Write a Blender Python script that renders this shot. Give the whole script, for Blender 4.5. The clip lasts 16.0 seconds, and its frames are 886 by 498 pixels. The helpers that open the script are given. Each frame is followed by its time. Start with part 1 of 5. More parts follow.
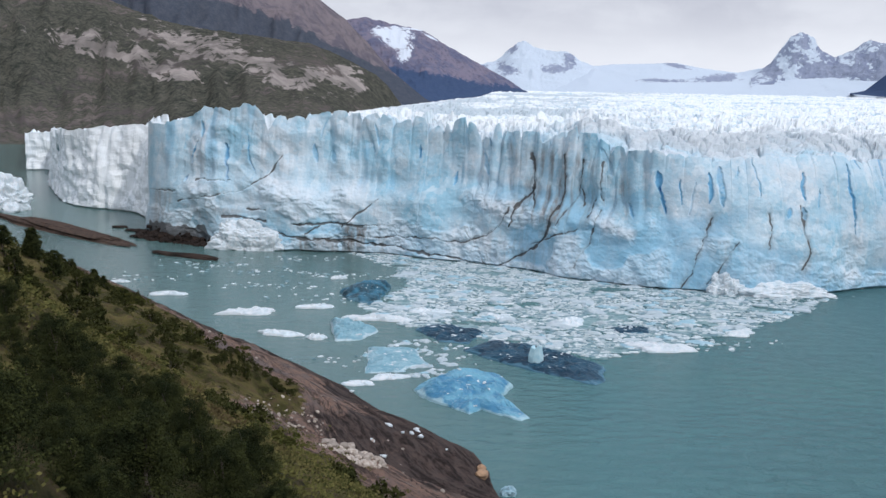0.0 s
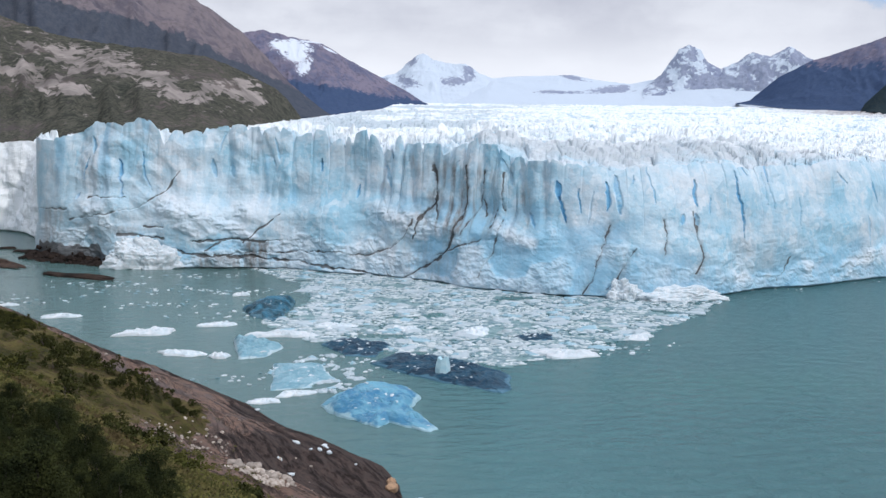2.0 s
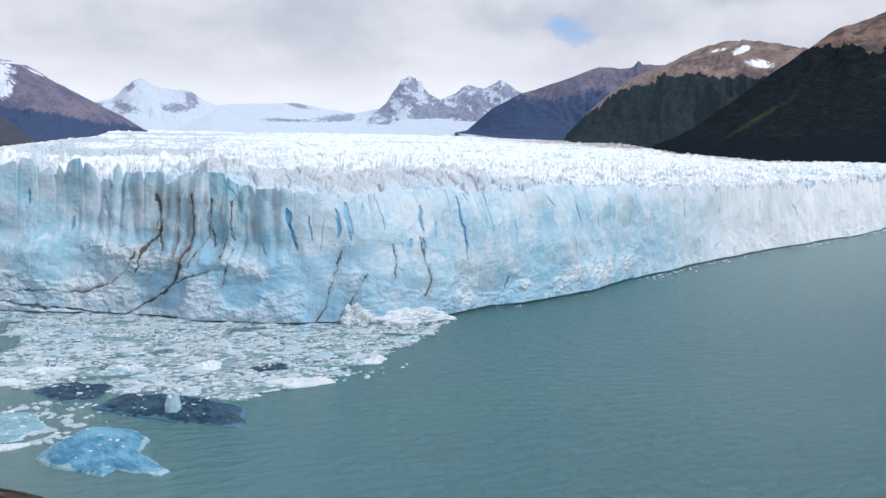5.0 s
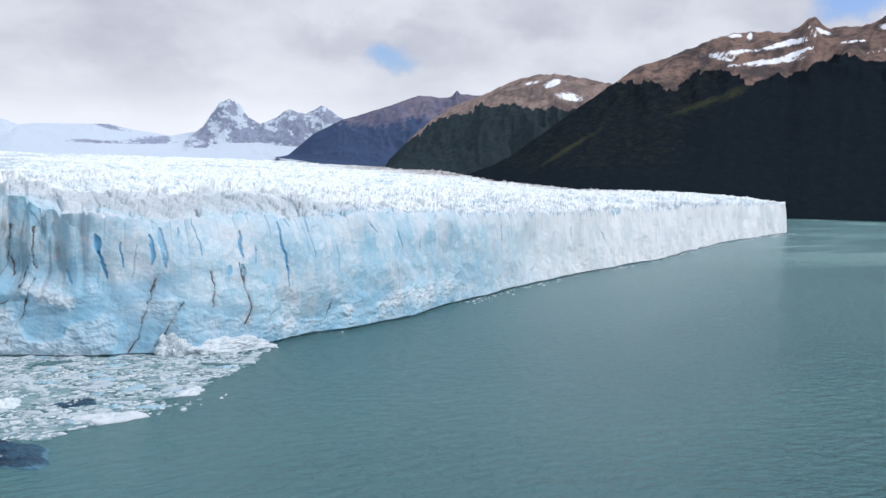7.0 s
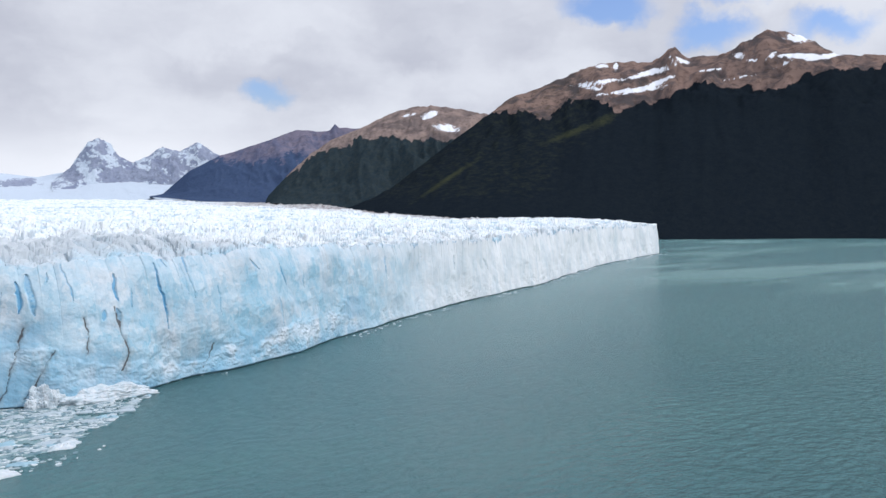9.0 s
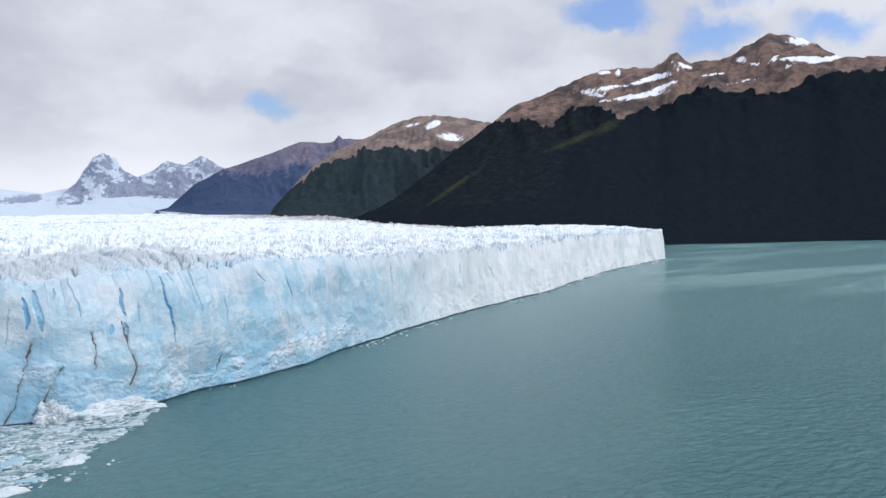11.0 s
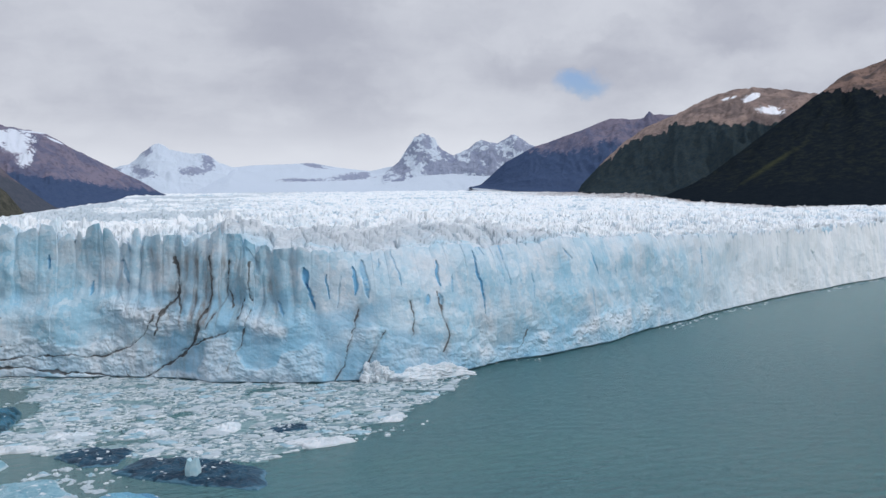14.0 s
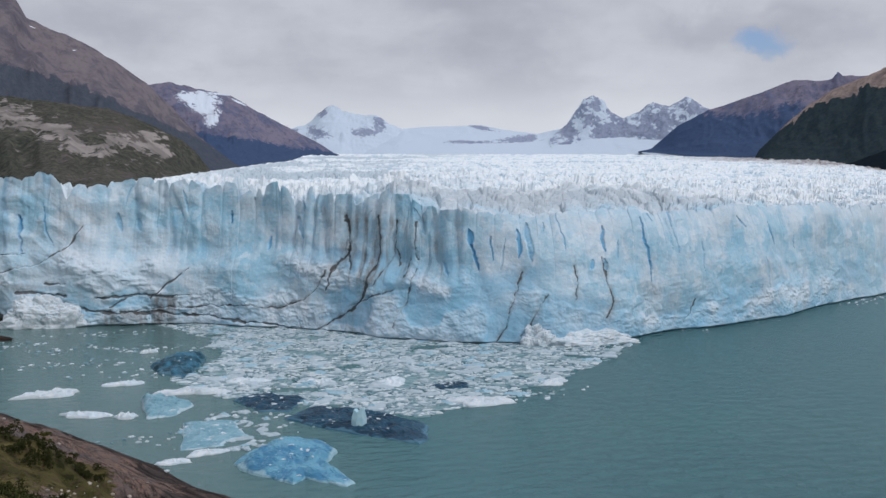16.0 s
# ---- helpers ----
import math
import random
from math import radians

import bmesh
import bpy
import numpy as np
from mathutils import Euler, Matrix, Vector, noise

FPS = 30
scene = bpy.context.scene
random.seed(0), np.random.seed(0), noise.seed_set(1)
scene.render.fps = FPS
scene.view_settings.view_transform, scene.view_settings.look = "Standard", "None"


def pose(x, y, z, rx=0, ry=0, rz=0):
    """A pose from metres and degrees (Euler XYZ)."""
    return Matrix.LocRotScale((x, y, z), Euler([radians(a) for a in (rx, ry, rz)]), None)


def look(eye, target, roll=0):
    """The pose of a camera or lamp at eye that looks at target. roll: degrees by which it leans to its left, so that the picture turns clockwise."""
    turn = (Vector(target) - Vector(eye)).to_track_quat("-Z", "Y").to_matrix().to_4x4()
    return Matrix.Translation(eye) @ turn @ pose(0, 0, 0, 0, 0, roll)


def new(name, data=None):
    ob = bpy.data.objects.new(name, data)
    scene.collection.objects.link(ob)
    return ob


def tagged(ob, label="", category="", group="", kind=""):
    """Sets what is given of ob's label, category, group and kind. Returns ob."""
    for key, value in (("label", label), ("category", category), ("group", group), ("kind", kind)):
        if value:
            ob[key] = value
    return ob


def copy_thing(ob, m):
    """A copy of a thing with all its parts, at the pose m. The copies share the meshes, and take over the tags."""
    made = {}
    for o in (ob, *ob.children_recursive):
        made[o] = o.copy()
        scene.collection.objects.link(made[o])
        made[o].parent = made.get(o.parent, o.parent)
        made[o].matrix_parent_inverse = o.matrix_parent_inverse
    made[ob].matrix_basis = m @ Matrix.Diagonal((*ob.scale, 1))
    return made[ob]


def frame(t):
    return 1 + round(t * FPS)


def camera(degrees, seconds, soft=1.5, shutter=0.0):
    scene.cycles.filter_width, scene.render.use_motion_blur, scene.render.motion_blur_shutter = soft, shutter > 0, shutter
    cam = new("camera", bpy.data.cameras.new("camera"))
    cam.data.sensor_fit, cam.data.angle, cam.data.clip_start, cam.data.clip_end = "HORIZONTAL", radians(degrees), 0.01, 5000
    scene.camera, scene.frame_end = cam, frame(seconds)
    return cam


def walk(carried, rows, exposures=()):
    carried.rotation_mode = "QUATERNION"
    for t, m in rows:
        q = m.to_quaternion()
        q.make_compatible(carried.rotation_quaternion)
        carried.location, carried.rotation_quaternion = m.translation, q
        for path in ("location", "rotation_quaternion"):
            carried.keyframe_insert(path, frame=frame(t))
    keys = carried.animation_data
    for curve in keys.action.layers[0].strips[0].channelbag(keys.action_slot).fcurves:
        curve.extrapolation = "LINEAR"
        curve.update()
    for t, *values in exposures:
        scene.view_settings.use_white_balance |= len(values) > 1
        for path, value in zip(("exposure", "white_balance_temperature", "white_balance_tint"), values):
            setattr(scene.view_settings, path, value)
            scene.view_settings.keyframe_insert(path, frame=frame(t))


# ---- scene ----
# camera: it stands on a hillside lookout and turns; rows of seconds, yaw, pitch and roll in degrees
EYE = (0.0, 0.0, 75.0)
cam = camera(52.1, 16.0)
ROWS = [
    (0.00, 0.05, -9.58, 1.25),
    (0.50, -1.24, -10.71, 1.34),
    (1.00, -2.83, -10.53, 1.36),
    (1.50, -4.60, -9.55, 0.91),
    (2.00, -6.05, -8.70, 0.79),
    (2.50, -8.04, -8.32, -0.29),
    (3.00, -10.85, -7.31, -0.84),
    (3.50, -13.71, -6.45, -0.10),
    (4.00, -16.37, -6.58, 0.49),
    (4.50, -19.05, -6.34, -0.36),
    (5.00, -22.99, -6.69, 1.05),
    (7.50, -36.98, -3.96, 1.43),
    (8.00, -39.72, -3.41, 1.03),
    (8.50, -40.94, -3.88, 0.30),
    (9.00, -41.50, -2.67, -0.08),
    (10.25, -42.20, -2.30, -0.72),
    (11.50, -38.97, -2.11, -1.19),
    (12.00, -35.86, -2.51, -1.00),
    (12.50, -33.65, -2.66, -1.22),
    (13.00, -29.63, -3.16, -0.85),
    (13.50, -25.83, -3.22, -0.54),
    (14.00, -21.92, -3.23, -0.63),
    (14.50, -19.98, -3.73, 0.50),
    (15.00, -16.54, -4.09, -0.14),
    (15.50, -14.18, -4.81, -0.43),
    (16.00, -11.52, -5.53, 0.18),
]


def aim(yaw, pitch, roll):
    y, p = radians(yaw), radians(pitch)
    way = Vector((-math.sin(y) * math.cos(p), math.cos(y) * math.cos(p), math.sin(p)))
    eye = Vector(EYE) + Vector((-math.sin(y), math.cos(y), 0)) * 0.3      # held out in front of the body
    return look(eye, eye + way, roll)


EXPOSURE = [(0, 0.0), (1, 0.1), (4, 0.1), (8, 0.08), (12, 0.06), (13, 0.0), (14, -0.22), (16, -0.36)]
walk(cam, [(t, aim(y, p, r)) for t, y, p, r in ROWS], [(t, e, 6210, 13) for t, e in EXPOSURE])

# ---- sky, sun ----
SUN_AZ, SUN_EL = 136.0, 40.0     # bearing clockwise from +y, height
sun_way = Vector((math.sin(radians(SUN_AZ)) * math.cos(radians(SUN_EL)), math.cos(radians(SUN_AZ)) * math.cos(radians(SUN_EL)), math.sin(radians(SUN_EL))))
sun = new("sun", bpy.data.lights.new("sun", "SUN"))
sun.data.energy, sun.data.angle, sun.data.color = 1.55, radians(1.5), (1.0, 0.95, 0.87)
sun.matrix_world = look(sun_way * 900, (0, 0, 0))


class Nodes:
    """A short way to write node trees."""

    def __init__(self, tree):
        self.tree = tree
        tree.nodes.clear()

    def add(self, kind, ins=None, **props):
        n = self.tree.nodes.new(kind)
        for k, v in props.items():
            setattr(n, k, v)
        for k, v in (ins or {}).items():
            if isinstance(v, bpy.types.NodeSocket):
                self.tree.links.new(v, n.inputs[k])
            else:
                n.inputs[k].default_value = v
        return n

    def math(self, op, a, b=0.0, clamp=False):
        n = self.add("ShaderNodeMath", {0: a, 1: b}, operation=op, use_clamp=clamp)
        return n.outputs[0]

    def mix(self, f, a, b, blend="MIX"):
        n = self.add("ShaderNodeMix", {"Factor": f}, data_type="RGBA", blend_type=blend)
        for key, v in ((6, a), (7, b)):
            if isinstance(v, bpy.types.NodeSocket):
                self.tree.links.new(v, n.inputs[key])
            else:
                n.inputs[key].default_value = (*v, 1.0)
        return n.outputs[2]

    def ramp(self, f, lo, hi, a=0.0, b=1.0):
        n = self.add("ShaderNodeMapRange", {0: f, 1: lo, 2: hi, 3: a, 4: b}, interpolation_type="SMOOTHSTEP")
        return n.outputs[0]

    def noise(self, vec, scale, detail=4.0, rough=0.55, warp=0.0):
        n = self.add("ShaderNodeTexNoise", {"Scale": scale, "Detail": detail, "Roughness": rough, "Distortion": warp})
        if vec is not None:
            self.tree.links.new(vec, n.inputs["Vector"])
        return n.outputs["Fac"]

    def stretch(self, vec, s):
        n = self.add("ShaderNodeMapping", {"Scale": s})
        self.tree.links.new(vec, n.inputs["Vector"])
        return n.outputs[0]


world = bpy.data.worlds.new("sky")
scene.world = world
world.use_nodes = True
w = Nodes(world.node_tree)
sky = w.add("ShaderNodeTexSky", sky_type="NISHITA", sun_disc=False, sun_elevation=radians(SUN_EL), sun_rotation=radians(SUN_AZ), air_density=1.2)
blue = w.mix(1.0, sky.outputs[0], (0.098, 0.108, 0.145), "MULTIPLY")
way = w.add("ShaderNodeTexCoord").outputs["Generated"]
sep = w.add("ShaderNodeSeparateXYZ", {0: way})
up = w.math("MAXIMUM", sep.outputs[2], 0.0)
flat = w.math("ADD", up, 0.16)
deck = w.add("ShaderNodeCombineXYZ", {0: w.math("DIVIDE", sep.outputs[0], flat), 1: w.math("DIVIDE", sep.outputs[1], flat), 2: 0.0}).outputs[0]
big = w.noise(deck, 0.9, 6.0, 0.55, 0.3)
fine = w.noise(deck, 2.2, 5.0, 0.5, 0.2)
body = w.math("ADD", w.math("MULTIPLY", big, 0.65), w.math("MULTIPLY", fine, 0.35))


def gap_in_clouds(az, el, wide, tall):
    """How near the sight line is to an opening in the cloud deck, 1 at its middle."""
    d = Vector((math.sin(radians(az)) * math.cos(radians(el)), math.cos(radians(az)) * math.cos(radians(el)), math.sin(radians(el))))
    right = Vector((math.cos(radians(az)), -math.sin(radians(az)), 0))
    above = right.cross(d)
    a = w.math("DIVIDE", w.add("ShaderNodeVectorMath", {0: way, 1: right}, operation="DOT_PRODUCT").outputs["Value"], radians(wide))
    b = w.math("DIVIDE", w.add("ShaderNodeVectorMath", {0: w.add("ShaderNodeVectorMath", {0: way, 1: d}, operation="SUBTRACT").outputs[0], 1: above}, operation="DOT_PRODUCT").outputs["Value"], radians(tall))
    r = w.math("SQRT", w.math("ADD", w.math("MULTIPLY", a, a), w.math("MULTIPLY", b, b)))
    front = w.add("ShaderNodeVectorMath", {0: way, 1: d}, operation="DOT_PRODUCT").outputs["Value"]
    return w.math("MULTIPLY", w.ramp(r, 0.0, 1.7, 1.0, 0.0), w.ramp(front, 0.2, 0.6))


stir = w.add("ShaderNodeTexNoise", {"Vector": way, "Scale": 16.0, "Detail": 7.0, "Roughness": 0.6}).outputs["Color"]
way = w.add("ShaderNodeVectorMath", {0: way, 1: w.add("ShaderNodeVectorMath", {0: w.add("ShaderNodeVectorMath", {0: stir, 1: (0.5, 0.5, 0.5)}, operation="SUBTRACT").outputs[0], "Scale": 0.07}, operation="SCALE").outputs[0]}, operation="ADD").outputs[0]
openings = 0.0
for az, el, wide, tall, clear in ((30.7, 6.8, 1.9, 1.0, 0.84), (51.3, 12.1, 3.6, 1.3, 1.0), (58.2, 10.6, 2.6, 1.6, 0.9), (60.5, 13.2, 4.0, 1.5, 1.0), (65.0, 10.6, 3.4, 1.3, 0.95), (100.0, 40.0, 30.0, 12.0, 1.0)):
    openings = w.math("MAXIMUM", w.math("MULTIPLY", gap_in_clouds(az, el, wide, tall), clear), openings)
puff = w.noise(w.stretch(way, (1.0, 1.0, 1.9)), 6.0, 4.5, 0.46, 0.15)
wisp = w.noise(w.stretch(way, (1.0, 1.0, 2.6)), 3.6, 6.0, 0.5, 0.2)
body = w.math("ADD", w.math("MULTIPLY", body, 0.35), w.math("ADD", w.math("MULTIPLY", puff, 0.35), w.math("MULTIPLY", wisp, 0.3)))
cover = w.ramp(w.math("SUBTRACT", w.math("ADD", w.math("MULTIPLY", w.math("SUBTRACT", body, 0.5), 3.2), 0.95), w.math("MULTIPLY", openings, 1.05)), 0.0, 0.62)
tone = w.ramp(body, 0.38, 0.62)
grey = w.mix(tone, (0.495, 0.515, 0.575), (0.735, 0.76, 0.795))
glow = w.ramp(sep.outputs[2], 0.03, 0.12, 0.8, 0.0)
cloud = w.mix(glow, grey, (0.90, 0.925, 0.945))
lift = w.ramp(sep.outputs[2], 0.2, 0.9, 1.0, 1.7)
cloud = w.mix(1.0, cloud, w.add("ShaderNodeCombineColor", {0: lift, 1: lift, 2: lift}).outputs[0], "MULTIPLY")
back = w.add("ShaderNodeBackground", {"Color": w.mix(cover, blue, cloud), "Strength": 1.0})
w.tree.links.new(back.outputs[0], w.add("ShaderNodeOutputWorld").inputs[0])


# ---- materials ----
def material(name):
    m = bpy.data.materials.new(name)
    m.use_nodes = True
    n = Nodes(m.node_tree)
    where = n.add("ShaderNodeTexCoord").outputs["Object"]
    return m, n, where


def finish(n, colour, rough, height=None, bump=0.3, dist=1.0, **more):
    ins = {"Base Color": colour if isinstance(colour, bpy.types.NodeSocket) else (*colour, 1), "Roughness": rough, **more}
    if height is not None:
        ins["Normal"] = n.add("ShaderNodeBump", {"Strength": bump, "Distance": dist, "Height": height}).outputs[0]
    b = n.add("ShaderNodeBsdfPrincipled", ins)
    n.tree.links.new(b.outputs[0], n.add("ShaderNodeOutputMaterial").inputs[0])


def layer(n, name):
    return n.add("ShaderNodeAttribute", attribute_name=name, attribute_type="GEOMETRY").outputs["Fac"]


def ice_material(name, pale, tint, deep, grime):
    """Glacier ice: pale weathered surface, blue dense ice in tall streaks, dark silt in the shear cracks, and painted
    sunlight where the cliff is whitened.
    """
    m, n, p = material(name)
    tall = n.stretch(p, (1, 1, 0.22))
    streak = n.noise(tall, 0.075, 6.0, 0.6, 0.4)
    patch = n.noise(p, 0.028, 5.0, 0.55, 0.6)
    crumb = n.noise(p, 0.55, 6.0, 0.65)
    flow = n.noise(n.stretch(p, (0.25, 0.25, 2.2)), 0.1, 5.0, 0.6, 0.8)
    f = n.math("ADD", n.math("MULTIPLY", streak, 0.42), n.math("MULTIPLY", patch, 0.63))
    c = n.mix(n.math("MULTIPLY", n.ramp(f, 0.40, 0.62), 0.95), pale, tint)
    c = n.mix(n.math("MULTIPLY", n.ramp(flow, 0.55, 0.72), 0.35), c, tint)
    c = n.mix(n.math("MULTIPLY", n.ramp(crumb, 0.5, 0.75), 0.3), c, (0.76, 0.82, 0.86))
    bent = n.add("ShaderNodeVectorMath", {0: p, 1: n.add("ShaderNodeVectorMath", {0: n.add("ShaderNodeTexNoise", {"Vector": p, "Scale": 0.35, "Detail": 4.0}).outputs["Color"], "Scale": 5.0}, operation="SCALE").outputs[0]}, operation="ADD").outputs[0]
    for size, amount in ((0.16, 0.36), (0.45, 0.30)):        # broken facets, each with its own share of blue
        cell = n.add("ShaderNodeTexVoronoi", {"Vector": n.stretch(bent, (1, 1, 0.6)), "Scale": size}).outputs["Color"]
        share = n.add("ShaderNodeSeparateColor", {0: cell}).outputs[0]
        c = n.mix(n.math("MULTIPLY", n.ramp(share, 0.5, 1.0), amount), c, tint)
        c = n.mix(n.math("MULTIPLY", n.ramp(share, 0.5, 0.0), amount), c, (0.74, 0.80, 0.84))
    grain = n.noise(p, 1.7, 5.0, 0.7, 0.3)
    c = n.mix(n.math("MULTIPLY", n.ramp(grain, 0.52, 0.68), 0.16), c, (0.82, 0.86, 0.88))
    c = n.mix(n.math("MULTIPLY", n.ramp(grain, 0.48, 0.34), 0.25), c, tuple(0.75 * q for q in tint))
    broken = n.math("MULTIPLY", n.math("SUBTRACT", n.noise(p, 0.9, 5.0, 0.65, 0.3), 0.5), 0.9)
    soft = n.math("MULTIPLY", n.ramp(layer(n, "fresh"), 0.0, 0.5), 0.6)
    c = n.mix(soft, c, tuple(0.4 * a + 0.6 * b for a, b in zip(deep, tint)))
    c = n.mix(n.math("MULTIPLY", n.ramp(n.math("ADD", layer(n, "fresh"), broken), 0.5, 0.75), 0.85), c, deep)
    c = n.mix(n.math("MULTIPLY", n.ramp(n.math("ADD", layer(n, "crust"), n.math("MULTIPLY", broken, 0.5)), 0.2, 0.7), 0.6), c, (0.665, 0.725, 0.775))
    # sun on the bay and the far cliff, painted as whiter ice
    c = n.mix(n.math("MULTIPLY", layer(n, "firn"), n.ramp(streak, 0.3, 0.6, 0.5, 0.95)), c, (0.87, 0.90, 0.915))
    edge = n.ramp(n.math("ADD", layer(n, "silt"), n.math("MULTIPLY", broken, 0.45)), 0.42, 0.66)
    wash = n.math("MULTIPLY", layer(n, "stain"), n.ramp(n.noise(tall, 0.5, 5.0, 0.65), 0.38, 0.62, 0.45, 1.0))
    c = n.mix(n.math("MULTIPLY", wash, 0.95), c, (0.20, 0.185, 0.172))
    c = n.mix(n.math("MULTIPLY", edge, 0.85), c, grime)
    h = n.math("ADD", n.math("MULTIPLY", crumb, 0.7), n.math("MULTIPLY", n.noise(tall, 0.4, 5.0, 0.6), 0.9))
    finish(n, c, 0.45, h, 0.2, 1.0, **{"Specular IOR Level": 0.25})
    return m


ICE = ice_material("glacier_ice", (0.55, 0.635, 0.70), (0.30, 0.545, 0.685), (0.13, 0.39, 0.63), (0.060, 0.052, 0.047))


def surface_material():
    """Weathered glacier surface: white seracs, blue-grey ice with painted shade in the crevasses, grey dirt bands with
    cloud shade painted in, brown moraine.
    """
    m, n, p = material("crevassed_ice")
    a = n.noise(p, 0.06, 6.0, 0.6, 0.5)
    c = n.mix(n.ramp(a, 0.42, 0.68), (0.82, 0.86, 0.875), (0.68, 0.775, 0.825))
    # low spots go blue-grey: bluer ice plus crevasse shade put into colour
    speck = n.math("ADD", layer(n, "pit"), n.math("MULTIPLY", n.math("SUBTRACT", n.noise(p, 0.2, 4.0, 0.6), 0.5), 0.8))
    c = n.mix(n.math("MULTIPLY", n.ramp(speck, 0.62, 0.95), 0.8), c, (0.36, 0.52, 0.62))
    # grey shelf behind the rim: dirt and painted cloud shade together
    c = n.mix(n.math("MULTIPLY", layer(n, "silt"), n.ramp(n.noise(p, 0.09, 6.0, 0.7), 0.30, 0.55, 0.5, 0.9)), c, (0.455, 0.515, 0.555))
    c = n.mix(n.math("MULTIPLY", layer(n, "silt"), n.ramp(n.noise(p, 0.22, 5.0, 0.7), 0.57, 0.70, 0.0, 0.3)), c, (0.44, 0.42, 0.42))
    c = n.mix(n.math("MULTIPLY", layer(n, "lip"), n.ramp(n.noise(p, 0.12, 5.0, 0.65), 0.35, 0.6, 0.6, 1.0)), c, n.mix(n.ramp(a, 0.4, 0.62), (0.60, 0.68, 0.735), (0.42, 0.60, 0.70)))
    c = n.mix(n.math("MULTIPLY", layer(n, "band"), 0.8), c, (0.42, 0.51, 0.565))
    c = n.mix(n.math("MULTIPLY", layer(n, "moraine"), n.ramp(n.noise(p, 0.02, 6.0, 0.7), 0.38, 0.58, 0.35, 0.95)), c, (0.25, 0.215, 0.205))
    finish(n, c, 0.55, n.noise(p, 0.25, 6.0, 0.65), 0.6, 2.0, **{"Specular IOR Level": 0.2})
    return m


SURFACE = surface_material()


def water_material():
    m, n, p = material("glacial_water")
    milk = n.noise(p, 0.004, 4.0, 0.5, 0.5)
    band = n.noise(n.stretch(p, (0.25, 1, 1)), 0.012, 4.0, 0.5)
    c = n.mix(n.ramp(milk, 0.35, 0.7), (0.058, 0.156, 0.170), (0.076, 0.186, 0.194))
    c = n.mix(n.math("MULTIPLY", n.ramp(band, 0.5, 0.7), 0.5), c, (0.055, 0.165, 0.160))
    # sunlit patches of water, painted as paler colour
    sun_patch = n.noise(n.stretch(p, (0.35, 1, 1)), 0.0035, 4.0, 0.5, 0.8)
    c = n.mix(n.math("MULTIPLY", n.ramp(sun_patch, 0.55, 0.68), 0.6), c, (0.15, 0.30, 0.29))
    # brighter light on the open right of the lake, put into its colour
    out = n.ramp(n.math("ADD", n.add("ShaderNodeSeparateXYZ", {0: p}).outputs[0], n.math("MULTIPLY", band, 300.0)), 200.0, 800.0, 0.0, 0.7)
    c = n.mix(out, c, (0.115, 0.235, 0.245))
    w1 = n.noise(n.stretch(p, (0.5, 1.0, 1)), 0.30, 6.0, 0.6, 0.4)
    w2 = n.noise(n.stretch(p, (0.5, 1.0, 1)), 0.05, 4.0, 0.5, 0.2)
    h = n.math("ADD", n.math("MULTIPLY", w1, 1.6), n.math("MULTIPLY", w2, 1.0))
    # the bay under the snout lies sheltered; the cliff's pale reflection is put into its colour
    lee = n.ramp(n.math("ADD", n.add("ShaderNodeSeparateXYZ", {0: p}).outputs[0], n.math("MULTIPLY", milk, 60.0)), -20.0, 170.0)
    h = n.math("MULTIPLY", h, n.ramp(lee, 0.0, 1.0, 0.12, 1.0))
    c = n.mix(n.ramp(lee, 0.0, 0.5, 0.75, 0.0), c, (0.088, 0.148, 0.140))
    # long sunlit streaks far out on the lake, the sunlight put into the water colour
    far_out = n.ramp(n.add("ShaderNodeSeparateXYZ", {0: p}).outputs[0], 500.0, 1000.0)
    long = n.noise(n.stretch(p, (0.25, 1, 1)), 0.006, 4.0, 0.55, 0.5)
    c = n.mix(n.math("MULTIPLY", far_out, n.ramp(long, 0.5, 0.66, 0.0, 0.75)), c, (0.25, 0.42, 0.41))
    finish(n, c, n.ramp(lee, 0.0, 1.0, 0.1, 0.23), h, 1.0, 2.4, IOR=1.33, **{"Specular IOR Level": 0.45})
    return m


WATER = water_material()


